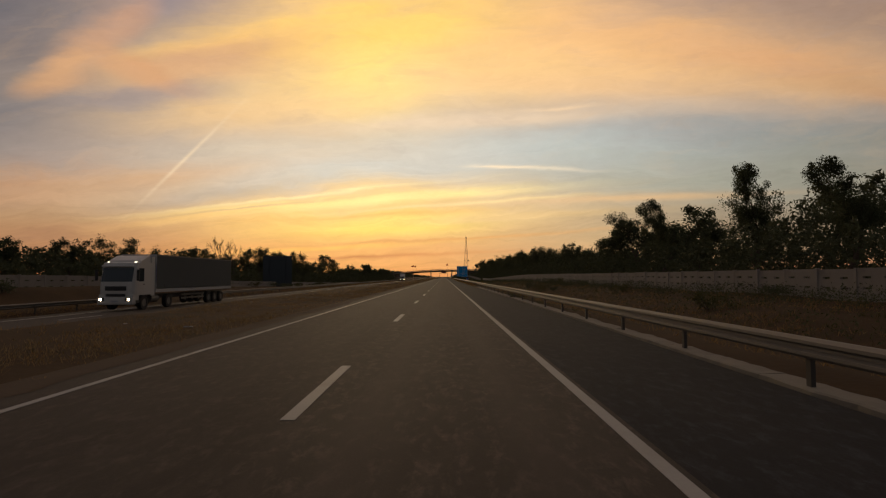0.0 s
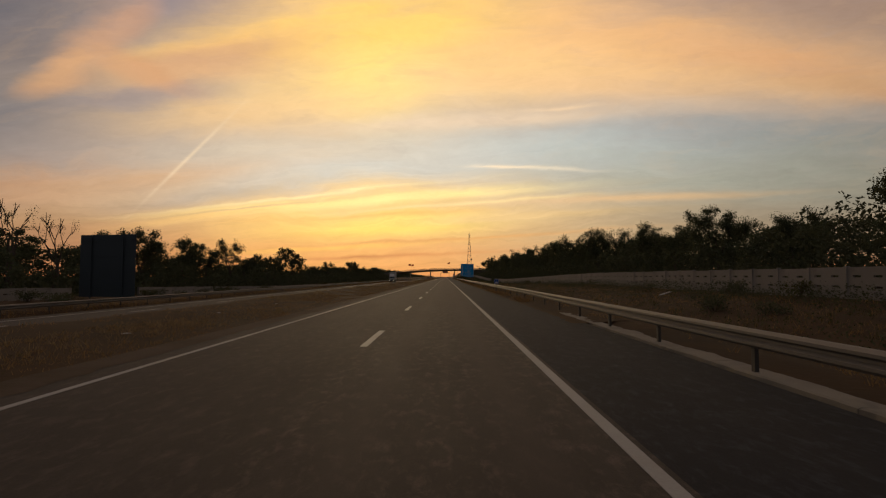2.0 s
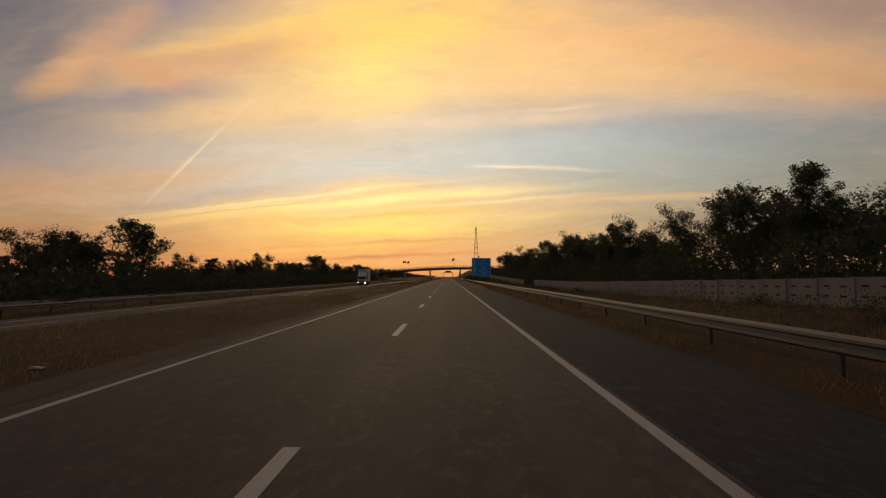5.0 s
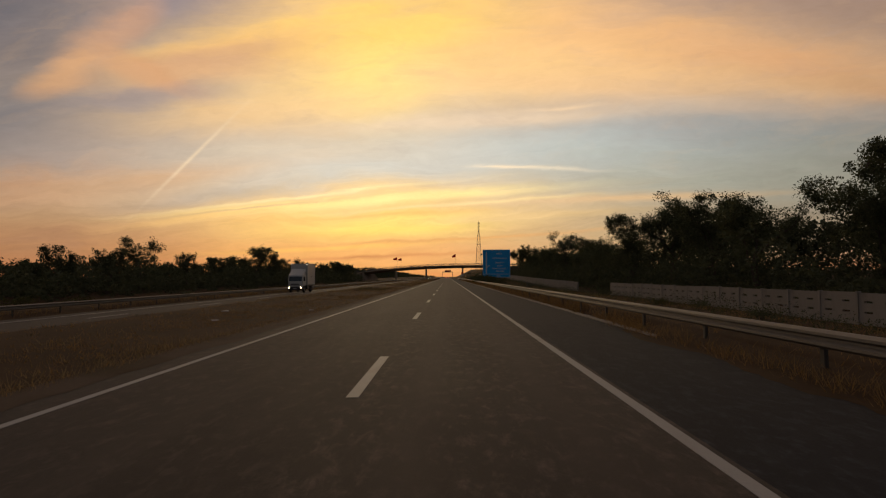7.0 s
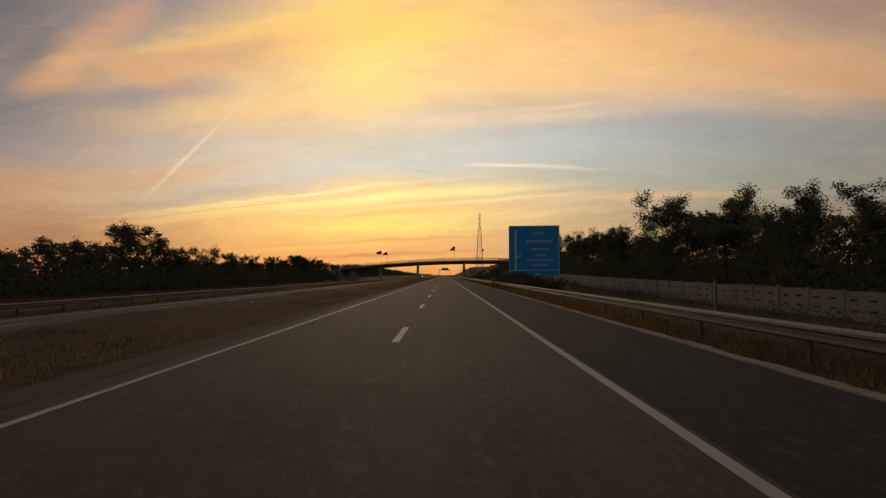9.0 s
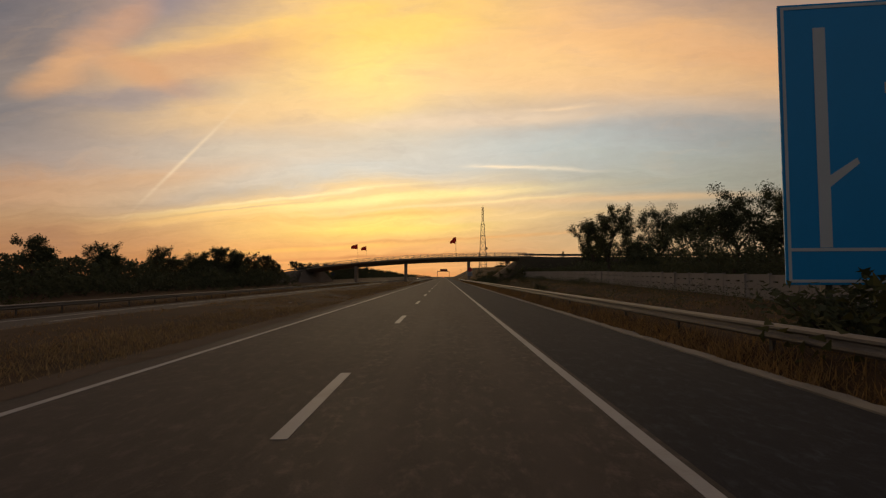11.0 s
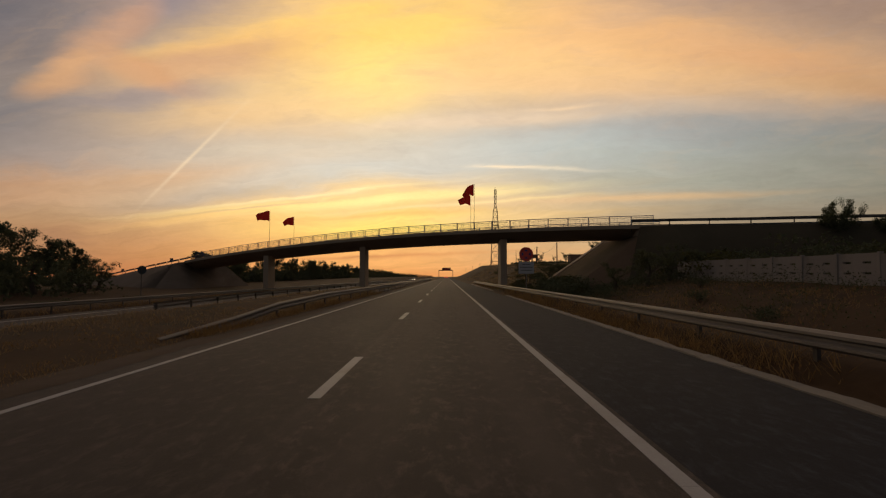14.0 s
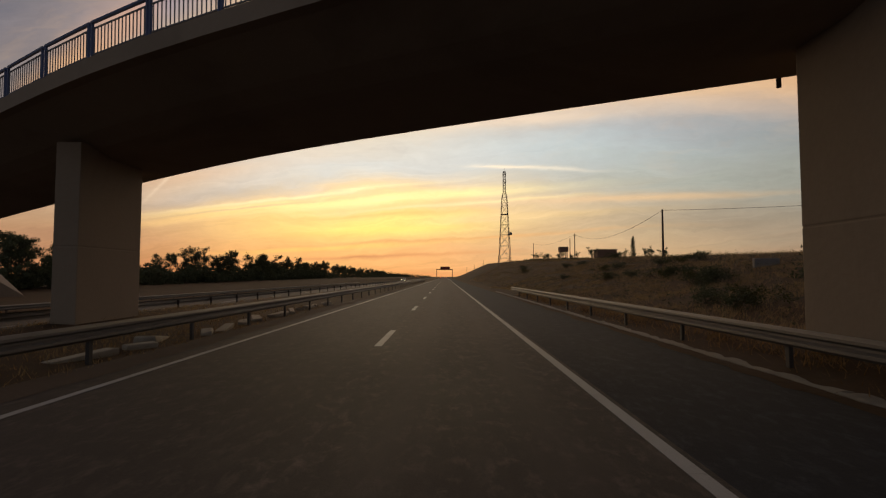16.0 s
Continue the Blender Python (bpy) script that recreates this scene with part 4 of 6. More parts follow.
def round_sign():
    ob = thing("no_stopping_sign", "round red and blue no-stopping sign over a white plate", "road sign", at=(6.17, 457.5, 0))
    z = 3.37
    part("disc", disc(bmesh.new(), 0.55, 0.0, 0.03, z), M_DARKBLUE, ob, "dark blue disc")
    part("rim", disc(bmesh.new(), 0.55, -0.012, -0.002, z, r_in=0.36), M_RED, ob, "red rim")
    bm = bmesh.new()
    for sgn in (1, -1):
        box(bm, -0.43, 0.43, -0.010 - 0.002 * sgn, -0.003, -0.12, 0.12)
        bmesh.ops.rotate(bm, verts=bm.verts[-8:], cent=(0, 0, 0), matrix=Matrix.Rotation(radians(45 * sgn), 3, "Y"))
    bmesh.ops.translate(bm, verts=bm.verts, vec=(0, 0, z))
    part("cross", bm, M_RED, ob, "red cross bars")
    part("plate", box(bmesh.new(), -0.6, 0.6, 0.0, 0.02, 1.84, 2.74, 0.015), M_PLATE, ob, "dusty white plate")
    for zz, x0, x1 in ((2.56, -0.30, 0.3), (2.34, -0.50, 0.50), (2.10, -0.42, 0.44)):
        part("lettering", boxed(x0, x1, -0.008, -0.002, zz - 0.022, zz + 0.022), M_POST, ob, "grey lettering bars")
    part("sign_post", rod(bmesh.new(), (0, 0.07, -1.2), (0, 0.07, 3.75), 0.04, sides=10), M_ZINC, ob)


round_sign()


def round_sign_back():
    ob = thing("round_sign", "dark back of a round sign on a post beside the road", "road sign", at=(-29.6, 467, 0), turn=4)
    part("disc", disc(bmesh.new(), 0.42, 0.0, 0.03, 2.25), M_ALU, ob)
    part("stiffener", boxed(-0.36, 0.36, -0.03, -0.002, 2.22, 2.28), M_POST, ob)
    part("sign_post", rod(bmesh.new(), (0, -0.07, -1.2), (0, -0.07, 2.6), 0.038, sides=10), M_POST, ob)


round_sign_back()


def ramp_plate(x):
    base = bridge_at(x, 0.75, -0.2)
    ob = thing("marker_plate", "small dark marker plate on a short post by the ramp barrier", "road sign", group="marker plates on the ramp", at=tuple(base), turn=-20)
    part("plate", box(bmesh.new(), -0.42, 0.42, 0.0, 0.03, 1.02, 1.50, 0.01), M_ALU, ob)
    part("sign_post", rod(bmesh.new(), (0, 0.06, -0.3), (0, 0.06, 1.45), 0.035, sides=8), M_POST, ob)


for x in (-54.0, -71.0):
    ramp_plate(x)


def distance_marker():
    ob = thing("distance_marker", "small blue square distance marker with white border on thin post", "road sign", at=(4.62, 107.2, 0))
    part("plate", box(bmesh.new(), -0.2, 0.2, 0.0, 0.015, 0.98, 1.38, 0.01), M_MARKBLUE, ob)
    bm = bmesh.new()
    for a in ((-.19, .19, 1.355, 1.37), (-.19, .19, 0.99, 1.005), (-.19, -.175, 1.005, 1.355), (.175, .19, 1.005, 1.355)):
        box(bm, a[0], a[1], -0.006, -0.001, a[2], a[3])
    part("border", bm, M_WHITE, ob, "white border")
    part("lettering", boxed(-0.11, 0.11, -0.006, -0.001, 1.04, 1.14), M_LETTER, ob, "white lettering bar")
    part("sign_post", rod(bmesh.new(), (0, 0.035, -0.4), (0, 0.035, 1.36), 0.013, sides=8), M_POST, ob)


distance_marker()


def gantry():
    ob = thing("sign_gantry", "steel gantry over the road with a dark message panel", "sign gantry", at=(-1.6, 950, 0))
    for x in (-6.6, 7.4):
        part("gantry_leg", boxed(x - 0.25, x + 0.25, -0.25, 0.25, -1, 8.6), M_POST, ob)
    part("gantry_beam", boxed(-6.6, 7.4, -0.3, 0.3, 7.6, 8.4), M_POST, ob)
    part("message_panel", box(bmesh.new(), -3.2, 5.2, -0.9, -0.35, 7.6, 10.6, 0.05), M_BLACK, ob, "dark message panel")
    for z, x0, x1 in ((9.6, -2.2, 4.2), (8.6, -1.4, 3.2)):
        part("message_line", boxed(x0, x1, -0.93, -0.905, z - 0.28, z + 0.28), M_RED, ob)


gantry()


# ---- lattice mast on the rise ----
def mast(x, y, z0, z1):
    ob = thing("lattice_mast", "tall tapering steel lattice radio mast on the rise", "radio mast", at=(x, y, 0))
    H = z1 - z0
    half = lambda t: 3.3 * (1 - t) + 0.55 * t if t < 0.78 else 0.62
    lv = [0, 0.12, 0.24, 0.35, 0.45, 0.55, 0.64, 0.72, 0.78, 0.84, 0.90, 0.95, 0.98]
    for sx, sy in ((-1, -1), (1, -1), (1, 1), (-1, 1)):
        bm = bmesh.new()
        for a, b in zip(lv, lv[1:]):
            rod(bm, (sx * half(a), sy * half(a), z0 + a * H), (sx * half(b), sy * half(b), z0 + b * H), 0.12, sides=5)
        part("mast_leg", bm, M_MAST, ob)
    for a, b in zip(lv, lv[1:]):
        ra, rb = half(a), half(b)
        bm = bmesh.new()
        for k in range(4):
            c = [(-1, -1), (1, -1), (1, 1), (-1, 1)]
            p, q = c[k], c[(k + 1) % 4]
            rod(bm, (p[0] * ra, p[1] * ra, z0 + a * H), (q[0] * rb, q[1] * rb, z0 + b * H), 0.065, sides=4)
            rod(bm, (q[0] * ra, q[1] * ra, z0 + a * H), (p[0] * rb, p[1] * rb, z0 + b * H), 0.065, sides=4)
            rod(bm, (p[0] * rb, p[1] * rb, z0 + b * H), (q[0] * rb, q[1] * rb, z0 + b * H), 0.08, sides=4)
        part("lattice", bm, M_MAST, ob)
    for t, sx in ((0.88, -1), (0.88, 1), (0.95, -1), (0.95, 1)):
        part("antenna", boxed(sx * 0.75 - 0.10, sx * 0.75 + 0.10, -0.25, 0.25, z0 + t * H - 1.1, z0 + t * H + 1.1), M_MAST, ob)
    part("antenna", rod(bmesh.new(), (0, 0, z0 + 0.97 * H), (0, 0, z0 + H + 1.0), 0.12, 0.05), M_MAST, ob)
    part("dish", rod(bmesh.new(), (3.0, -0.6, z0 + 0.36 * H), (3.0, -1.2, z0 + 0.36 * H), 0.9, sides=12), M_MAST, ob)
    part("platform", boxed(-1.9, 1.9, -1.9, 1.9, z0 + 0.55 * H, z0 + 0.55 * H + 0.25), M_MAST, ob)


mast(31.5, 760, 5.0, 59.5)


# ---- poles and wires on the bank ----
def pole(x, y, h, arm=True):
    z = ground_z(x, y)
    ob = thing("utility_pole", "weathered wooden utility pole on the bank", "utility pole", group="utility poles along the bank", at=(x, y, z))
    part("shaft", rod(bmesh.new(), (0, 0, -0.5), (0, 0, h), 0.15, 0.10, sides=8), M_WOOD, ob)
    if arm:
        part("cross_arm", boxed(-0.5, 0.5, -0.05, 0.05, h - 0.45, h - 0.35), M_WOOD, ob)
    return Vector((x, y, z + h - 0.1))


heads = [pole(25.2, 537.6, 5.6, False), pole(34, 616, 7.0), pole(36.5, 632, 6.4, False), pole(37, 700, 7.5, False), pole(35, 830, 7, False), pole(30, 900, 6, False), pole(26, 960, 6, False), pole(22, 1030, 6, False)]


def wire(a, b, sag):
    cu = bpy.data.curves.new("wire", "CURVE")
    cu.dimensions, cu.bevel_depth, cu.bevel_resolution = "3D", 0.022, 1
    sp = cu.splines.new("POLY")
    sp.points.add(16)
    for k in range(17):
        t = k / 16
        p = a.lerp(b, t) - Vector((0, 0, sag * 4 * t * (1 - t)))
        sp.points[k].co = (*p, 1)
    cu.materials.append(M_BLACK)
    tagged(new("overhead_wire", cu), "thin dark overhead wire sagging between poles", "wire", group="overhead wires")


wire(heads[0], heads[1], 2.2)
wire(heads[1], heads[3], 1.5)
wire(heads[0], Vector((62, 522, 10.2)), 0.5)


def farmhouse(x, y, w, d, h, label):
    z = ground_z(x, y)
    ob = thing("farm_building", label, "building", group="farm buildings on the rise", at=(x, y, z))
    part("wall", boxed(-w / 2, w / 2, -d / 2, d / 2, -1, h), M_BRICK, ob)
    part("roof", box(bmesh.new(), -w / 2 - .2, w / 2 + .2, -d / 2 - .2, d / 2 + .2, h, h + 0.25, 0.05), M_BRICK, ob)


farmhouse(78.5, 737, 9.4, 7, 5.2, "low brown flat-roofed farm building")
ob = thing("water_tank", "small dark water tank on legs", "water tank", at=(38.5, 650, ground_z(38.5, 650)))
for sx in (-1, 1):
    for sy in (-1, 1):
        part("leg", boxed(sx * 1.0 - .12, sx * 1.0 + .12, sy * 1.0 - .12, sy * 1.0 + .12, -0.5, 2.6), M_POST, ob)
part("tank", box(bmesh.new(), -1.4, 1.4, -1.4, 1.4, 2.6, 4.3, 0.1), M_BRICK, ob)


slab = tagged(part("concrete_block", box(bmesh.new(), -0.75, 0.75, -0.2, 0.2, -0.3, 0.5, 0.03), M_WALLCON), "pale concrete block lying in the withered field", "concrete block")
place(slab, pose(20.8, 510.5, ground_z(20.8, 510.5), 0, 0, -12))

board = tagged(part("board", box(bmesh.new(), -0.5, 0.5, -0.12, 0.12, 0.0, 0.05, 0.012), M_PLATE), "pale board lying on the dark verge", "board")
place(board, pose(16.3, 99.0, ground_z(16.3, 99.0) + 0.12, 0, -14, 20))
post = thing("steel_post", "lone grey steel post standing on the verge", "post", at=(12.0, 292.0, ground_z(12.0, 292.0)))
part("shaft", box(bmesh.new(), -0.05, 0.05, -0.05, 0.05, -0.4, 2.35, 0.01), M_ZINC, post)
part("cap", box(bmesh.new(), -0.065, 0.065, -0.065, 0.065, 2.35, 2.40, 0.01), M_POST, post)

# pale broken concrete on the median by the bridge
rnd = random.Random(12)
for k in range(24):
    x, y = rnd.uniform(-7.7, -7.0), 468 + k * 1.75 + rnd.uniform(-0.6, 0.6)
    a, b, c = rnd.uniform(.12, .24), rnd.uniform(.25, .75), rnd.uniform(.06, .15)
    bm = box(bmesh.new(), -a, a, -b, b, -0.08, c, 0.05)
    for v in bm.verts:
        v.co += noise.noise_vector(v.co * 3.0 + Vector((k * 7.0, 0, 0))) * 0.06
    ob = tagged(part("rubble", bm, M_RUBBLE), "pale lump of broken concrete on the median", "rubble", group="broken concrete on the median")
    place(ob, pose(x, y, ground_z(x, y), rnd.uniform(-6, 6), rnd.uniform(-8, 8), rnd.uniform(-25, 25)))


# ---- trees and shrubs ----
def limb(V, F, pts, radii, sides=6):
    """A bent, tapering branch through pts."""
    base = len(V)
    for i, p in enumerate(pts):
        d = (pts[min(i + 1, len(pts) - 1)] - pts[max(i - 1, 0)]).normalized()
        q = d.to_track_quat("Z", "Y")
        for k in range(sides):
            a = 2 * math.pi * k / sides
            V.append(tuple(p + q @ Vector((radii[i] * math.cos(a), radii[i] * math.sin(a), 0))))
    for i in range(len(pts) - 1):
        for k in range(sides):
            j = (k + 1) % sides
            F.append((base + i * sides + k, base + i * sides + j, base + (i + 1) * sides + j, base + (i + 1) * sides + k))


def leaves(rng, centres, sizes, counts, leaf, flat=0.75):
    """Leaf blades scattered through clumps; returns vertices and faces."""
    P = []
    for c, s, n in zip(centres, sizes, counts):
        d = rng.normal(size=(n, 3))
        d /= np.linalg.norm(d, axis=1)[:, None]
        r = rng.random((n, 1)) ** 0.5
        P.append(np.array(c) + d * r * s * np.array([1, 1, flat]))
    P = np.vstack(P)
    n = len(P)
    a = rng.normal(size=(n, 3))
    a /= np.linalg.norm(a, axis=1)[:, None]
    b = np.cross(a, rng.normal(size=(n, 3)))
    b /= np.linalg.norm(b, axis=1)[:, None]
    L = leaf * (0.6 + 0.8 * rng.random((n, 1)))
    w = L * 0.55
    v = np.stack([P - a * L * 0.9 + b * w, P - a * L * 0.6 - b * w, P + a * L * 1.1], axis=1).reshape(-1, 3)
    f = np.arange(n * 3).reshape(n, 3)
    return v, f


def fast_mesh(name, v, f, material):
    me = bpy.data.meshes.new(name)
    n, k = f.shape
    me.vertices.add(len(v))
    me.vertices.foreach_set("co", np.asarray(v, dtype=np.float32).ravel())
    me.loops.add(n * k)
    me.loops.foreach_set("vertex_index", f.astype(np.int32).ravel())
    me.polygons.add(n)
    me.polygons.foreach_set("loop_start", (np.arange(n) * k).astype(np.int32))
    me.materials.append(material)
    me.update(calc_edges=True)
    me.validate()
    return me


def tree_parts(seed, height, spread, fullness, leaf, low=0.25, budget=5800, stout=1.0):
    """One tree: bent trunk, forked limbs and leaf clumps at their ends."""
    rnd, rng = random.Random(seed), np.random.default_rng(seed)
    V, F, tips = [], [], []

    def grow(p, d, length, radius, level):
        n = 4 if level < 3 else 3
        pts, rad = [p], [radius]
        for i in range(n):
            d = (d + Vector((rnd.gauss(0, .16), rnd.gauss(0, .16), rnd.gauss(0.05, .08)))).normalized()
            p = p + d * (length / n)
            pts.append(p)
            rad.append(radius * (1 - 0.62 * (i + 1) / n))
        limb(V, F, pts, rad, 5 if level < 1 else 4 if level < 2 else 3)
        if level >= 2:
            tips.extend((pts[-1], pts[-2], pts[2]))
        elif level == 1:
            tips.extend((pts[-1], pts[-2]))
        if level < 3:
            for k in range(rnd.randint(2, 3) if level else rnd.randint(4, 6)):
                t = pts[-1] if k < 2 else pts[rnd.randint(2, n)]
                out = Vector((rnd.gauss(0, 1), rnd.gauss(0, 1), 0)).normalized()
                nd = (d * 0.7 + out * (0.75 if level else 0.65) * spread + Vector((0, 0, 0.25))).normalized()
                grow(t, nd, length * rnd.uniform(0.55, 0.8), max(0.018 if stout == 1.0 else 0.055, rad[-1] * rnd.uniform(0.6, 0.85)), level + 1)

    grow(Vector((0, 0, -0.4)), Vector((rnd.gauss(0, .08), rnd.gauss(0, .08), 1)).normalized(), height * (low + 0.12), height * 0.024 * stout, 0)
    top = max(p.z for p in tips)
    k = (height - 0.35 * height / 10) / top
    V = [(x * k, y * k, z * k if z > 0 else z) for x, y, z in V]
    tips = [p * k for p in tips]
    # bring the crown back over the foot of the trunk
    mx, my = sum(p.x for p in tips) / len(tips), sum(p.y for p in tips) / len(tips)
    mz = sum(p.z for p in tips) / len(tips)
    V = [(x - mx * max(z, 0) / mz, y - my * max(z, 0) / mz, z) for x, y, z in V]
    tips = [Vector((p.x - mx * p.z / mz, p.y - my * p.z / mz, p.z)) for p in tips]
    cs, ss, ns = [], [], []
    for p in tips:
        if rnd.random() < fullness:
            s = rnd.uniform(0.36, 0.98) * height / 10
            cs.append(tuple(p + Vector((rnd.gauss(0, .12), rnd.gauss(0, .12), rnd.gauss(0, .12))))), ss.append(s), ns.append(max(4, int(budget / len(tips) * rnd.uniform(0.5, 1.5) * s / 0.58)))
    for _ in range(int(26 * max(0.0, fullness - 0.5) * 2)):       # the dense heart of the crown
        a, r = rnd.uniform(0, 6.283), height * 0.27 * rnd.random() ** 0.5
        cs.append((r * math.cos(a), r * math.sin(a), height * rnd.uniform(0.30, 0.78))), ss.append(height * rnd.uniform(0.07, 0.12)), ns.append(int(budget / 75))
    v, f = leaves(rng, cs, ss, ns, leaf, 0.85)
    return pydata("trunk", V, F), fast_mesh("crown", v, f, M_LEAF if seed % 2 else M_LEAF2)


def make_tree(name, label, category, group, seed, height, spread, fullness, leaf, low=0.25, budget=5800, stout=1.0):
    ob = thing(name, label, category, group)
    t, c = tree_parts(seed, height, spread, fullness, leaf, low, budget, stout)
    part("trunk", t, M_BARK, ob)
    part("crown", c, None, ob, "leafy crown")
    return ob


def cypress(x, y, z, h):
    ob = thing("cypress", "slim dark cypress on the rise", "tree", at=(x, y, z))
    rng = np.random.default_rng(5)
    part("trunk", rod(bmesh.new(), (0, 0, -0.5), (0, 0, h * 0.9), 0.16, 0.03), M_BARK, ob)
    ts = np.linspace(0.08, 0.97, 26)
    cs = [(rng.normal(0, 0.1), rng.normal(0, 0.1), h * t) for t in ts]
    v, f = leaves(rng, cs, [max(0.25, 1.3 * math.sin(math.pi * min(1, (1 - t) * 0.55 + 0.12))) * h / 11 for t in ts], [90] * 26, 0.2, 1.2)
    part("crown", fast_mesh("crown", v, f, M_LEAF2), None, ob)


GROUP_T = "roadside trees"
KINDS = [
    make_tree("tree", "dark broad-crowned roadside tree with dense leaves", "tree", GROUP_T, 11, 10, 0.95, 1.0, 0.092, 0.12, 11500),
    make_tree("tree", "dark open-crowned roadside tree with visible limbs", "tree", GROUP_T, 24, 10, 0.85, 0.85, 0.084, 0.2, 9500),
    make_tree("tree", "tall dark roadside tree with feathery crown", "tree", GROUP_T, 35, 10, 0.8, 1.0, 0.086, 0.16, 11500),
    make_tree("tree", "dark spreading roadside tree with a rounded crown", "tree", GROUP_T, 42, 10, 1.05, 1.0, 0.092, 0.1, 11500),
    make_tree("tree", "dark roadside tree with uneven crown and gaps", "tree", GROUP_T, 57, 10, 0.9, 0.92, 0.086, 0.15, 10500),
    make_tree("tree", "nearly leafless roadside tree with bare forked branches", "tree", GROUP_T, 63, 10, 0.95, 0.30, 0.08, 0.16, 2600, 1.7),
    make_tree("tree", "dark tree in the second row of the roadside woods", "tree", GROUP_T, 77, 10, 1.3, 1.0, 0.19, 0.1, 2600),
    make_tree("tree", "dark leafy tree standing behind others in the woods", "tree", GROUP_T, 88, 10, 1.1, 1.0, 0.19, 0.1, 2600),
    make_tree("tree", "low bushy dark tree leafy to the ground", "tree", GROUP_T, 91, 10, 1.2, 1.0, 0.105, 0.03, 6200),
    make_tree("tree", "slender young tree with thin upright leafy shoots", "tree", GROUP_T, 104, 10, 0.35, 0.55, 0.10, 0.2, 1500),
    make_tree("tree", "dark broad tree in the row beyond the oncoming carriageway", "tree", GROUP_T, 12, 10, 1.0, 1.0, 0.145, 0.12, 4300),
    make_tree("tree", "dark open tree with uneven crown beyond the oncoming carriageway", "tree", GROUP_T, 25, 10, 0.85, 0.88, 0.125, 0.18, 4200),
    make_tree("tree", "dark round-crowned tree beyond the oncoming carriageway", "tree", GROUP_T, 44, 10, 1.05, 1.0, 0.14, 0.14, 4300),
]
used = [False] * len(KINDS)


def plant(kind, x, y, top, turn, wide=1.0):
    z = ground_z(x, y)
    h = max(1.5, top - z) / 10.0
    m = Matrix.Translation((x, y, z)) @ Matrix.Rotation(turn, 4, "Z") @ Matrix.Diagonal((h * wide, h * wide, h, 1))
    if not used[kind]:
        KINDS[kind].matrix_basis = m
        used[kind] = True
    else:
        copy_thing(KINDS[kind], m) if KINDS[kind].scale == Vector((1, 1, 1)) else place(copy_thing(KINDS[kind], Matrix()), m)


RIGHT_TOPS = [(22, 8.0), (37, 10.2), (49.3, 12.2), (58, 7.0), (67, 11.7), (80, 11.2), (91, 11.6), (103, 7.4), (114, 9.2), (124, 8.4), (134, 9.0), (145, 9.8), (157, 10.8),
              (168, 10.4), (180, 9.8), (190, 10.6), (200, 11.2), (215, 11.0), (231, 11.4), (243, 11.6), (255, 9.8), (267, 11.6), (278, 12.4), (290, 11.6), (300, 7.8), (311, 9.6),
              (322, 10.0), (334, 12.8), (350, 9.8), (366, 10.2), (380, 10.8)]
LEFT_TOPS = [(52, 6.0), (64, 6.4), (74, 7.0), (84, 8.0), (95, 7.0), (112, 5.2), (122, 11.4), (129, 10.4), (140, 8.6), (150, 9.9), (165, 9.6), (174, 8.8), (184, 10.4), (198, 6.0), (213, 7.8), (224, 8.0),
             (235, 11.2), (250, 6.2), (262, 5.6), (278, 5.8), (287, 5.9), (297, 8.4), (312, 6.4), (326, 6.0), (338, 6.8), (350, 10.0), (358, 9.8), (370, 7.0), (380, 7.8), (394, 7.0), (408, 7.0),
             (422, 7.2), (436, 7.0), (446, 8.0), (452, 8.6), (459, 8.4), (466, 8.2), (474, 7.6), (482, 7.6), (489, 6.8)]
rnd = random.Random(3)
for kind, x, y, top, wide in ((3, 33.9, 447, 13.8, 0.78), (0, 36.5, 452, 10.5, 1.2), (8, 33.0, 416, 8.8, 0.95), (8, 31.0, 413, 7.2, 1.0), (0, 29.4, 421, 14.4, 0.98), (3, 35.3, 412, 13.0, 0.85), (3, 36, 427, 9.4, 0.9), (0, 36.3, 403, 11.8, 1.0)):
    plant(kind, x, y, top, rnd.uniform(0, 6.28), wide)
for y, top in RIGHT_TOPS:
    top *= 0.97
    plant(rnd.choice((0, 1, 2, 3, 4)) if y > 60 else 2, 28 + rnd.uniform(-1.0, 1.0), y, top, rnd.uniform(0, 6.28), rnd.uniform(0.95, 1.22) if y > 75 else 0.75)
    plant(rnd.choice((6, 7)), 36 + rnd.uniform(-3, 4), y + rnd.uniform(3, 9), top * rnd.uniform(0.84, 1.02), rnd.uniform(0, 6.28), 1.2)
for y, top in LEFT_TOPS:
    top *= 1.0
    kind = 5 if top > 10.3 and y < 135 else rnd.choice((10, 11, 12))
    plant(kind, -52 + rnd.uniform(-1.0, 1.0), y, top, rnd.uniform(0, 6.28), rnd.uniform(0.92, 1.2) if kind != 5 else 0.72)
    plant(rnd.choice((6, 7)), -61 + rnd.uniform(-4, 3), y + rnd.uniform(2, 8), top * rnd.uniform(0.65, 0.9), rnd.uniform(0, 6.28), 1.25)
for k in range(48):
    y = 546 + k * (7 if k < 24 else 12) - (0 if k < 24 else 120) + rnd.uniform(-3, 3)
    plant(rnd.choice((10, 11, 12)) if y < 640 else rnd.choice((6, 7)), -56 - rnd.uniform(0, 6) - (3 if y < 580 else 0), y, ground_z(-56, y) + rnd.uniform(6.4, 8.8) * (1 if y < 800 else 0.8), rnd.uniform(0, 6.28), rnd.uniform(0.9, 1.25))
plant(2, -51, 545, 6.2, 0.4, 1.1)
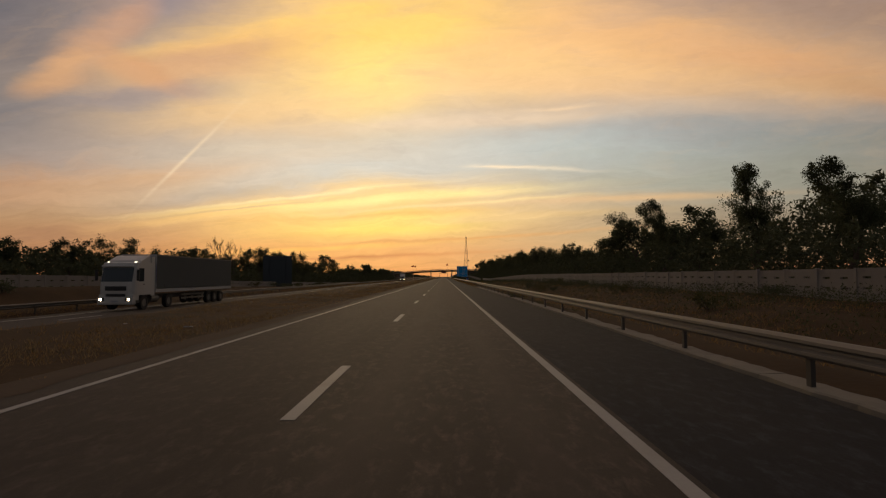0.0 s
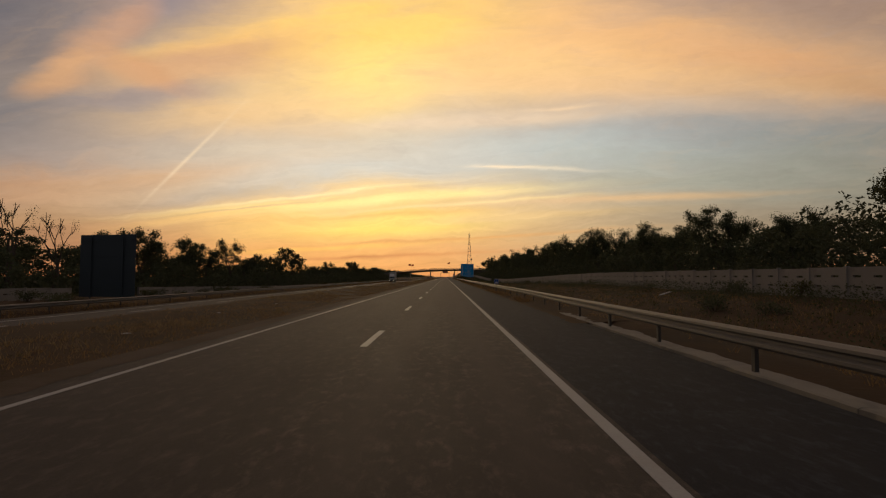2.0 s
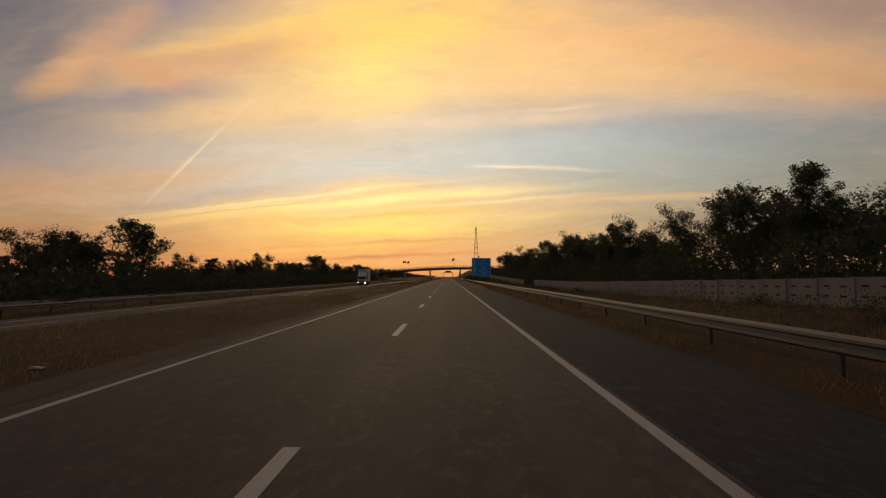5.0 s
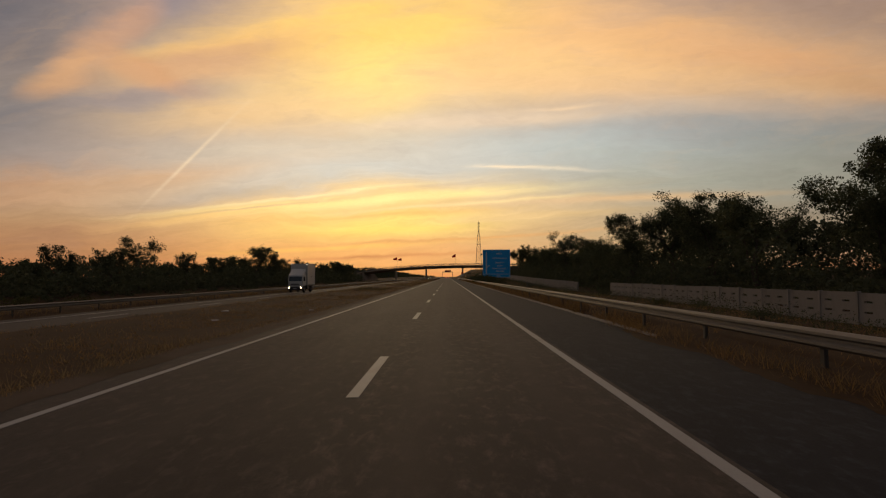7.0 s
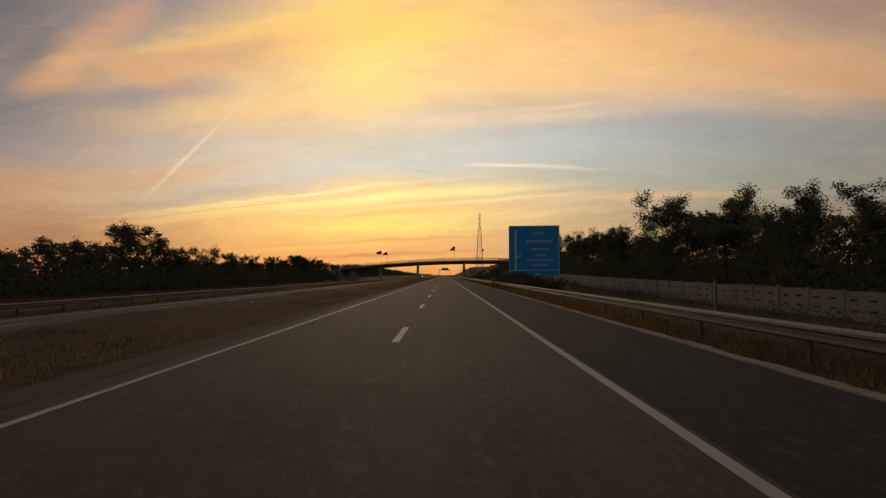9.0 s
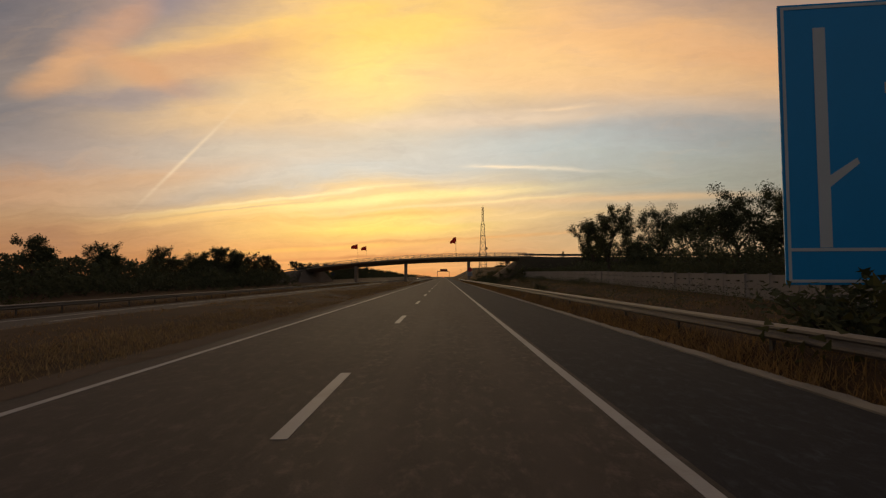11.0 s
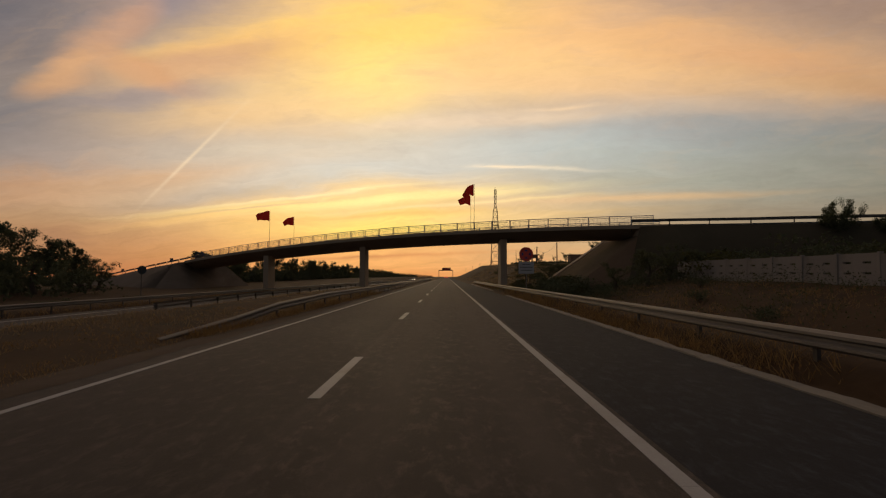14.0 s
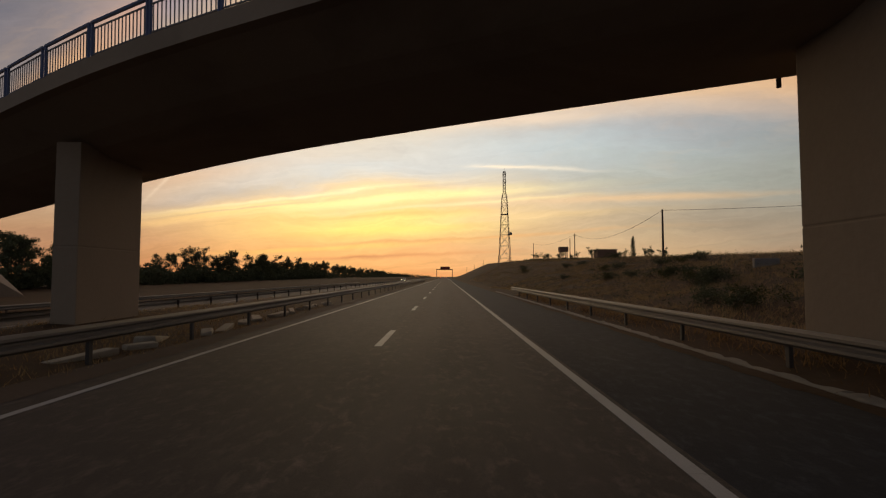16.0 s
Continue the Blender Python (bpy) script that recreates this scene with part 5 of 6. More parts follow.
# low dark growth at the foot of the bridge road's low end
for kind, x, y, top, turn in ((8, -54.8, 499, 3.1, 0.3), (8, -57.0, 500, 3.9, 1.7), (8, -60.0, 502, 4.6, 2.9), (8, -63.5, 503, 5.4, 4.1), (8, -55.8, 497, 2.7, 5.0), (8, -58.6, 498, 3.0, 0.9)):
    plant(kind, x, y, top, turn, 1.5)
# trees about the farm on the rise
for kind, x, y, top, wide in ((8, 71.5, 735, 16.2, 0.9), (8, 64.2, 735, 14.2, 0.5), (8, 56, 738, 13.6, 0.9), (8, 47, 725, 13.0, 1.3), (8, 43, 728, 12.8, 1.2), (8, 54.0, 720, 15.4, 0.5), (8, 84.5, 738, 14.2, 1.0), (8, 87, 733, 15.2, 0.5),
                              (8, 98, 735, 15.6, 0.8), (8, 101, 738, 16.6, 0.7), (8, 107, 736, 15.8, 0.9), (8, 94, 742, 14.0, 1.0), (8, 39, 640, 8.6, 1.3), (8, 34, 660, 9.0, 1.2), (8, 37, 668, 9.4, 1.3), (8, 128, 745, 15.0, 1.0), (8, 133, 748, 14.6, 1.1)):
    plant(kind, x, y, top, rnd.uniform(0, 6.28), wide)
# thick growth behind the bridge end, shoots by the pier, bushes at the foot of the embankment
for kind, x, y, top, wide in ((0, 24.3, 502, 7.4, 0.75), (8, 25.6, 503, 6.2, 0.9), (8, 14.9, 493.5, 3.5, 1.2), (8, 16.6, 495.5, 4.0, 1.1), (8, 18.6, 497.5, 4.0, 1.2), (8, 20.6, 499.5, 4.3, 1.2), (8, 22.6, 500.5, 4.6, 1.2), (8, 28.0, 505, 6.0, 1.0),
                              (9, 10.2, 484.8, 4.4, 0.62), (9, 10.7, 485.4, 4.0, 0.7), (9, 9.4, 484.9, 3.4, 0.8), (8, 35.0, 520, 7.5, 1.1), (8, 16.4, 459.5, 4.2, 1.0), (8, 18.6, 460.5, 3.8, 1.2), (8, 14.6, 462, 2.8, 1.2), (8, 21.5, 462.5, 4.4, 1.1),
                              (0, 38.0, 467.5, 9.3, 0.62), (8, 41.0, 466, 8.4, 0.7)):
    plant(kind, x, y, top, rnd.uniform(0, 6.28), wide)
cypress(91.5, 735, ground_z(91.5, 735), 11.5)

# shrubs: the same way, smaller and fuller
SHRUBS = []
for seed in (71, 82, 93):
    sh = thing("shrub", "dark low shrub on the verge", "shrub", "verge shrubs")
    rng = np.random.default_rng(seed)
    cs = [(rng.normal(0, .55), rng.normal(0, .55), 0.25 + 0.6 * rng.random()) for _ in range(16)]
    v, f = leaves(rng, cs, [0.42] * 16, [44] * 16, 0.064)
    stem = bmesh.new()
    for c in cs[:7]:
        rod(stem, (0, 0, -0.2), c, 0.03, 0.012, sides=4)
    part("stem", stem, M_BARK, sh)
    part("foliage", fast_mesh("foliage", v, f, M_LEAF2 if seed != 82 else M_WEED), None, sh)
    SHRUBS.append(sh)
spots = [(5.3, 41.5, 0.42)]
for k in range(32):
    y = rnd.uniform(8, 455)
    spots.append((rnd.uniform(12.5, 19.2), y, rnd.uniform(0.5, 0.9)))
for k in range(26):
    spots.append((rnd.uniform(7.0, 11.0), rnd.uniform(322, 338), rnd.uniform(1.0, 1.9)))
for k in range(30):
    spots.append((rnd.uniform(8.5, 15), rnd.uniform(462, 486), rnd.uniform(0.4, 0.9)))
for k in range(34):
    spots.append((rnd.uniform(21, 40), rnd.uniform(448, 464), rnd.uniform(1.2, 2.6)))
for k in range(16):
    spots.append((rnd.uniform(10.5, 14.5), rnd.uniform(464, 484), rnd.uniform(1.0, 1.7)))
for x, y, s in ((14.1, 523.5, 0.75), (14.8, 523.6, 0.6), (15.3, 520, 0.7), (15.8, 515, 0.8), (16.6, 515.4, 0.7), (17.2, 514.6, 0.75), (15.2, 508.7, 0.75), (16.0, 508.2, 0.9), (10.9, 496, 0.75), (11.8, 496.3, 0.8), (11.3, 499.3, 0.8), (13.5, 537, 0.6), (15.4, 580, 0.9), (18, 600, 1.0), (20.5, 556, 0.7)):
    spots.append((x, y, s))
for x, y, s in ((17.5, 535, 0.8), (18.9, 534, 0.7), (20.2, 526, 0.8), (21.5, 525, 0.75), (14.5, 506, 0.7), (15.5, 507, 0.8), (24, 552, 0.9), (26, 556, 0.8), (19, 560, 0.8), (16.4, 508, 0.7), (22.8, 524, 0.8)):
    spots.append((x, y, s))
for k in range(60):
    spots.append((rnd.uniform(-33, -29), rnd.uniform(10, 470), rnd.uniform(0.5, 1.1)))
for k, (x, y, s) in enumerate(spots):
    m = Matrix.Translation((x, y, ground_z(x, y))) @ Matrix.Rotation(rnd.uniform(0, 6.28), 4, "Z") @ Matrix.Diagonal((s * 1.2, s * 1.2, s, 1))
    if k < 3:
        SHRUBS[k].matrix_basis = m
    else:
        place(copy_thing(SHRUBS[k % 3], Matrix()), m)


def thicket(name, label, boxes, count, size, seed, material):
    """Undergrowth too dense to count."""
    rng = np.random.default_rng(seed)
    P = []
    for x0, x1, y0, y1, z1, share in boxes:
        n = int(count * share)
        x, y = rng.uniform(x0, x1, n), rng.uniform(y0, y1, n)
        wave = 0.62 + 0.38 * np.sin(y * 0.33 + 1.3 * np.sin(y * 0.11)) * np.sin(y * 0.071 + x * 0.4)
        z = np.array([ground_z(a, b) for a, b in zip(x, y)]) + rng.random(n) ** 0.8 * z1 * wave
        P.append(np.stack([x, y, z], 1))
    P = np.vstack(P)
    v, f = leaves(rng, P, [0.5] * len(P), [7] * len(P), size)
    return tagged(part(name, fast_mesh(name, v, f, material), None), label, "undergrowth", kind="stuff")


def woods(name, label, xs, tops, share, count, size, seed):
    """The dark depth of the woods behind the first trees, as high as they let it be seen."""
    rng = np.random.default_rng(seed)
    y = rng.uniform(tops[0][0] - 12, tops[-1][0] + 8, count)
    x = rng.uniform(xs[0], xs[1], count)
    t = np.interp(y, [a for a, _ in tops], [b for _, b in tops]) * share
    g = np.array([ground_z(a, b) for a, b in zip(x, y)])
    z = g + rng.random(count) ** 0.85 * (t - 0.4)
    v, f = leaves(rng, np.stack([x, y, z], 1), [0.7] * count, [10] * count, size)
    return tagged(part(name, fast_mesh(name, v, f, M_LEAF2), None), label, "woods", kind="stuff")


woods("woods", "dark depth of the woods behind the concrete wall", (33, 40), RIGHT_TOPS, 0.76, 11500, 0.19, 21)
woods("woods", "dark depth of the woods beyond the oncoming carriageway", (-64, -56), LEFT_TOPS, 0.80, 8500, 0.27, 22)
thicket("undergrowth", "dense dark undergrowth behind the concrete wall", [(22, 33, 5, 384, 6.4, 0.66), (33, 46, 5, 386, 7.0, 0.26), (23, 40, 388, 455, 3.6, 0.12), (29, 38, 402, 420, 7.0, 0.05)], 25000, 0.175, 7, M_LEAF2)
thicket("undergrowth", "dense dark undergrowth beyond the oncoming carriageway", [(-58, -44, 40, 488, 5.4, 0.75), (-70, -58, 20, 488, 6.0, 0.25)], 17000, 0.235, 8, M_LEAF2)
thicket("far_woods", "distant dark woods along the motorway", [(-64, -54, 540, 720, 4.6, 0.42), (-80, -48, 700, 1300, 5.0, 0.38), (-60, -45, 1300, 2200, 6.0, 0.06), (40, 130, 728, 750, 1.6, 0.10)], 15000, 0.33, 9, M_LEAF2)


thicket("verge_scrub", "low dark scrub between crash barrier and wall", [(10.5, 19.4, -5, 470, 1.1, 0.72), (22, 60, 448, 466, 2.4, 0.16)], 11000, 0.05, 17, M_LEAF2)
thicket("brush", "dark brush on the bank beyond the bridge", [(24, 39, 499, 512, 2.9, 0.6), (17, 28, 492, 503, 1.5, 0.25)], 2800, 0.10, 37, M_LEAF2)
thicket("wall_scrub", "dark low scrub along the foot of the concrete wall", [(16.4, 19.7, -5, 150, 0.75, 0.5), (17.6, 19.7, 150, 275, 0.3, 0.1), (17.0, 19.7, 290, 460, 0.5, 0.25)], 7000, 0.05, 27, M_LEAF2)


thicket("field_scrub", "low dark scrub and withered herbs on the field beyond the bridge", [(8, 26, 488, 560, 0.32, 0.55), (9, 40, 560, 700, 0.4, 0.35), (26, 60, 520, 640, 0.5, 0.15)], 3600, 0.05, 47, M_LEAF2)
thicket("bank_growth", "dark growth over the embankment and its foot beside the bridge", [(10, 24, 458, 473, 0.9, 1.0)], 2200, 0.07, 48, M_LEAF2)


# ---- dry grass ----
def grass(name, label, areas, seed, material, tall, patch=(0.5, 0.28, 0.40, 0.75)):
    rng = np.random.default_rng(seed)
    X, Y, H = [], [], []
    for x0, x1, y0, y1, n, h in areas:
        x, y = rng.uniform(x0, x1, n), rng.uniform(y0, y1, n)
        keep = np.array([noise.noise(Vector((a * patch[0], b * patch[1], seed))) + patch[2] > rng.random() * patch[3] for a, b in zip(x, y)])
        X.append(x[keep]), Y.append(y[keep]), H.append(np.full(keep.sum(), h))
    X, Y, H = np.concatenate(X), np.concatenate(Y), np.concatenate(H)
    Z = np.array([ground_z(a, b) for a, b in zip(X, Y)])
    k = 6
    n = len(X) * k
    bx = np.repeat(X, k) + rng.normal(0, 0.09, n)
    by = np.repeat(Y, k) + rng.normal(0, 0.09, n)
    bz = np.repeat(Z, k) - 0.04
    h = np.repeat(H * tall, k) * (0.3 + 0.65 * rng.random(n))
    a = rng.uniform(0, 6.283, n)
    lean = rng.uniform(0.35, 1.6, n) * h
    w = 0.006 + 0.007 * rng.random(n)
    v = np.stack([np.stack([bx - np.sin(a) * w, by + np.cos(a) * w, bz], 1), np.stack([bx + np.sin(a) * w, by - np.cos(a) * w, bz], 1),
                  np.stack([bx + np.cos(a) * lean, by + np.sin(a) * lean, bz + h], 1)], 1).reshape(-1, 3)
    f = np.arange(n * 3).reshape(n, 3)
    return tagged(part(name, fast_mesh(name, v, f, material), None), label, "grass", kind="stuff")


grass("dry_grass", "sparse straw-coloured dry grass on the median and verges",
      [(-15, -6.3, 4, 500, 26000, 0.17), (-10.5, -6.2, 4, 500, 26000, 0.15), (5.5, 8.5, 78, 225, 4500, 0.22), (5.5, 8.0, 225, 480, 8000, 0.22), (6.2, 19, 0, 480, 22000, 0.32), (-7.1, -6.1, 4, 500, 9000, 0.10), (12, 19.6, 0, 470, 7000, 0.4)], 3, M_GRASS, 1.0)
grass("straw_tufts", "pale straw tufts in patches on the median", [(-14.5, -6.5, 4, 505, 34000, 0.25), (-9.5, -6.4, 180, 420, 14000, 0.26), (-6.7, -5.95, 4, 500, 4000, 0.10)], 13, M_STRAW, 1.0, (0.30, 0.075, 0.06, 0.34))
grass("barrier_grass", "dry grass standing thick under the crash barriers",
      [(4.85, 5.6, 92, 226, 4600, 0.36), (5.3, 5.95, 225, 466, 8000, 0.36), (5.5, 6.4, 462, 520, 1600, 0.30), (-7.2, -6.5, 430, 468, 1600, 0.30), (-27.6, -26.9, 0, 520, 7000, 0.34), (-14.6, -13.8, 440, 520, 1200, 0.3)], 4, M_GRASS, 1.35, (0.5, 0.28, 0.55, 0.7))
grass("field_grass", "greyish withered grass over the field beyond the bridge", [(6.8, 24, 486, 560, 24000, 0.34), (9, 40, 560, 680, 14000, 0.5), (24, 60, 515, 640, 9000, 0.5)], 5, M_STRAW, 1.0)
grass("weeds", "low green weeds among the dry grass", [(-12, -8, 268, 282, 900, 0.26), (-12, -7, 10, 480, 1400, 0.12), (5.6, 6.6, 20, 60, 300, 0.3), (9, 19.5, 0, 480, 16000, 0.4), (-14.5, -7, 0, 500, 4000, 0.13)], 6, M_WEED, 1.0)


# ---- lorries and cars ----
def wheel_mesh(r, w):
    bm = bmesh.new()
    n = 24
    prof = [(0.55 * r, -w / 2), (0.93 * r, -w / 2), (r, -w * 0.36), (r, w * 0.36), (0.93 * r, w / 2), (0.55 * r, w / 2)]
    rings = [[bm.verts.new((x, rr * math.cos(2 * math.pi * k / n), rr * math.sin(2 * math.pi * k / n))) for rr, x in prof] for k in range(n)]
    for k in range(n):
        a, b = rings[k], rings[(k + 1) % n]
        for i in range(len(prof)):
            j = (i + 1) % len(prof)
            bm.faces.new((a[i], a[j], b[j], b[i]))
    bmesh.ops.recalc_face_normals(bm, faces=bm.faces)
    me = bpy.data.meshes.new("tyre")
    bm.to_mesh(me)
    bm.free()
    return me


def add_wheel(parent, x, y, r=0.5, w=0.32):
    t = place(part("wheel", wheel_mesh(r, w), M_TYRE, parent), pose(x, y, r))
    part("rim", rod(bmesh.new(), (-w * 0.42, 0, 0), (w * 0.42, 0, 0), r * 0.56, sides=18), M_ZINC, t, "dull steel rim")
    return t


def arch_mesh(r0, r1, d):
    """A half-round mudguard band over a wheel."""
    pts = [(r1 * math.cos(a), r1 * math.sin(a)) for a in np.linspace(-0.2, math.pi + 0.2, 15)] + [(r0 * math.cos(a), r0 * math.sin(a)) for a in np.linspace(math.pi + 0.2, -0.2, 15)]
    return sweep(bmesh.new(), pts, [lambda y, z, x=x: Vector((x, y, z)) for x in (-d, d)])


def cab(ob, w, length, h, z0, axle, bumper, grille):
    """Front unit: faces -y, its nose at y = 0. grille: rows of black slats as (low, high, half width)."""
    zs, ze = z0 + (h - z0) * 0.46, h * 0.90
    lean = lambda z: 0.0 if z < zs else 0.30 * (z - zs) / (h - zs)
    corner = ((-w / 2, 0.42), (-w / 2 + 0.05, 0.20), (-w / 2 + 0.16, 0.07), (-w / 2 + 0.42, 0.01), (0, 0), (w / 2 - 0.42, 0.01), (w / 2 - 0.16, 0.07), (w / 2 - 0.05, 0.20), (w / 2, 0.42))
    prof = [(0.02, z0 + 0.30), (0.0, z0 + 0.6), (0.0, zs), (lean(ze), ze), (lean(h) + 0.04, h - 0.04), (lean(h) + 0.16, h), (length, h), (length, z0 + 0.30)]
    bm = sweep(bmesh.new(), prof, [lambda y, z, x=x, k=k: Vector((x, min(y + k, length), z)) for x, k in corner])
    part("cab_body", bm, M_TRUCKWHITE, ob, smooth=False)
    # the windscreen wraps round the front corners
    bm = bmesh.new()
    rows = [[bm.verts.new((x * 0.985, lean(z) + k - d, z)) for x, k in corner[1:-1]] for z, d in ((zs + 0.06, 0.015), (ze - 0.03, 0.015), (ze - 0.03, -0.01), (zs + 0.06, -0.01))]
    for a in range(4):
        p, q = rows[a], rows[(a + 1) % 4]
        for i in range(len(p) - 1):
            bm.faces.new((p[i], p[i + 1], q[i + 1], q[i]))
    for i in (0, -1):
        bm.faces.new([r[i] for r in rows])
    bmesh.ops.recalc_face_normals(bm, faces=bm.faces)
    screen = part("windscreen", bm, M_GLASS, ob, "dark curved windscreen")
    for sx in (-1, 1):
        part("wiper", rod(bmesh.new(), (sx * 0.12, -0.03, zs + 0.08), (sx * w * 0.34, 0.02, zs + 0.16), 0.012, sides=5), M_BLACK, screen)
    for lo, hi, half in grille:
        part("grille", box(bmesh.new(), -half, half, -0.035, 0.04, z0 + lo, z0 + hi, 0.02), M_BLACK, ob, "black grille")
    part("front_panel", box(bmesh.new(), -w / 2 + 0.06, w / 2 - 0.06, 0.03, axle - 0.6, z0 - 0.05, z0 + 0.36, 0.05), M_TRUCKWHITE, ob)
    part("bumper", box(bmesh.new(), -w / 2 + 0.02, w / 2 - 0.02, -0.10, 0.40, z0 - 0.34, z0 + 0.16, 0.09), bumper, ob)
    part("number_plate", boxed(-0.26, 0.26, -0.115, -0.101, z0 - 0.16, z0 - 0.05), M_PLATE, ob, "pale plate")
    for sx in (-1, 1):
        part("headlight_housing", box(bmesh.new(), sx * w * 0.37 - 0.2, sx * w * 0.37 + 0.2, -0.115, 0.05, z0 - 0.10, z0 + 0.14, 0.03), M_BLACK, ob, "dark headlight housing")
        part("headlight", rod(bmesh.new(), (sx * w * 0.39, -0.135, z0 + 0.02), (sx * w * 0.39, -0.05, z0 + 0.02), 0.088, sides=16), M_HEADLAMP, ob, "lit round headlight")
        part("side_window", box(bmesh.new(), sx * (w / 2) - 0.012, sx * (w / 2) + 0.012, 0.62, 1.22, zs + 0.06, ze - 0.06, 0.008), M_GLASS, ob, "dark side window")
        door = part("cab_door", box(bmesh.new(), sx * (w / 2) - 0.006, sx * (w / 2) + 0.006, 0.52, 1.32, z0 + 0.42, zs + 0.03, 0.004), M_TRUCKWHITE, ob)
        part("door_handle", boxed(sx * (w / 2 + 0.008) - 0.012, sx * (w / 2 + 0.008) + 0.012, 1.12, 1.27, zs - 0.16, zs - 0.10), M_BLACK, door, "black handle")
        part("mirror", box(bmesh.new(), sx * (w / 2 + 0.2) - 0.09, sx * (w / 2 + 0.2) + 0.09, 0.10, 0.20, zs + 0.12, ze - 0.16, 0.03), M_BLACK, ob, "black mirror")
        part("mirror_arm", boxed(min(sx * w / 2, sx * (w / 2 + 0.2)), max(sx * w / 2, sx * (w / 2 + 0.2)), 0.42, 0.45, ze - 0.22, ze - 0.19), M_BLACK, ob)
        place(part("wheel_arch", arch_mesh(0.54, 0.58, 0.16), M_BLACK, ob), pose(sx * (w / 2 - 0.18), axle, 0.5))
    part("door_step", boxed(-w / 2 - 0.01, w / 2 + 0.01, 0.3, axle - 0.68, z0 - 0.25, z0 - 0.05), M_BLACK, ob)


def artic(x, y, z):
    ob = thing("articulated_lorry", "white articulated lorry with dark teal tarpaulin trailer and lit headlights", "lorry", at=(x, y, z))
    cab(ob, 2.45, 2.2, 3.30, 0.75, 1.38, M_TRUCKWHITE, ((0.62, 0.92, 0.72), (0.22, 0.40, 0.66), (-0.08, 0.08, 0.5)))
    part("sun_visor", box(bmesh.new(), -1.08, 1.08, 0.10, 0.34, 2.98, 3.10, 0.04), M_TRUCKWHITE, ob)
    bm = sweep(bmesh.new(), [(0.55, 3.29), (0.75, 3.46), (1.6, 3.80), (2.15, 3.84), (2.15, 3.29)], [lambda y, z, x=x, k=k: Vector((x, min(y + k, 2.15), z)) for x, k in ((-1.15, 0.3), (-0.95, 0.06), (0.95, 0.06), (1.15, 0.3))])
    part("roof_fairing", bm, M_TRUCKWHITE, ob, "sloping white roof fairing")
    for sx in (-1, 1):
        part("side_fairing", boxed(sx * 1.2 - 0.02, sx * 1.2 + 0.02, 2.16, 2.62, 0.95, 3.75), M_TRUCKWHITE, ob)
        part("marker_light", boxed(sx * 0.95 - 0.05, sx * 0.95 + 0.05, 0.62, 0.70, 3.31, 3.36), M_MARKER, ob)
    part("chassis", boxed(-0.45, 0.45, 1.5, 16.2, 0.72, 0.98), M_BLACK, ob)
    trailer = part("trailer_box", box(bmesh.new(), -1.25, 1.25, 2.75, 16.4, 1.45, 3.92, 0.04), M_TARP, ob, "dark teal tarpaulin box")
    part("side_board", boxed(-1.27, 1.27, 2.74, 16.42, 1.18, 1.42), M_PLATE, ob, "dirty pale side board")
    part("front_wall", boxed(-1.27, 1.27, 2.66, 2.745, 1.18, 3.95), M_PLATE, ob, "pale front wall")
    for sx in (-1, 1):
        part("top_rail", boxed(sx * 1.255 - 0.02, sx * 1.255 + 0.02, 2.75, 16.4, 3.86, 3.95), M_ZINC, trailer, "grey top rail")
        for k in range(5):
            part("buckle_strap", boxed(sx * 1.262 - 0.006, sx * 1.262 + 0.006, 3.9 + k * 2.9, 3.95 + k * 2.9, 1.4, 1.75), M_BLACK, trailer)
        part("lettering", boxed(sx * 1.275 - 0.006, sx * 1.275 + 0.006, 2.67, 2.74, 1.9, 3.3), M_DARKBLUE, trailer, "dark lettering bar")
        part("tank", rod(bmesh.new(), (sx * 0.85, 2.4, 0.75), (sx * 0.85, 3.4, 0.75), 0.3, sides=14), M_ZINC, ob, "steel fuel tank")
        part("side_guard", boxed(sx * 1.2 - 0.02, sx * 1.2 + 0.02, 6.6, 10.6, 0.55, 0.68), M_ZINC, ob)
        part("side_guard", boxed(sx * 1.2 - 0.02, sx * 1.2 + 0.02, 6.6, 10.6, 0.85, 0.95), M_ZINC, ob)
        for yy in (1.38, 4.7, 11.6, 12.9, 14.2):
            add_wheel(ob, sx * 1.05, yy)
        part("mudguard", boxed(sx * 1.05 - 0.17, sx * 1.05 + 0.17, 11.0, 14.8, 1.06, 1.10), M_BLACK, ob)
    return ob


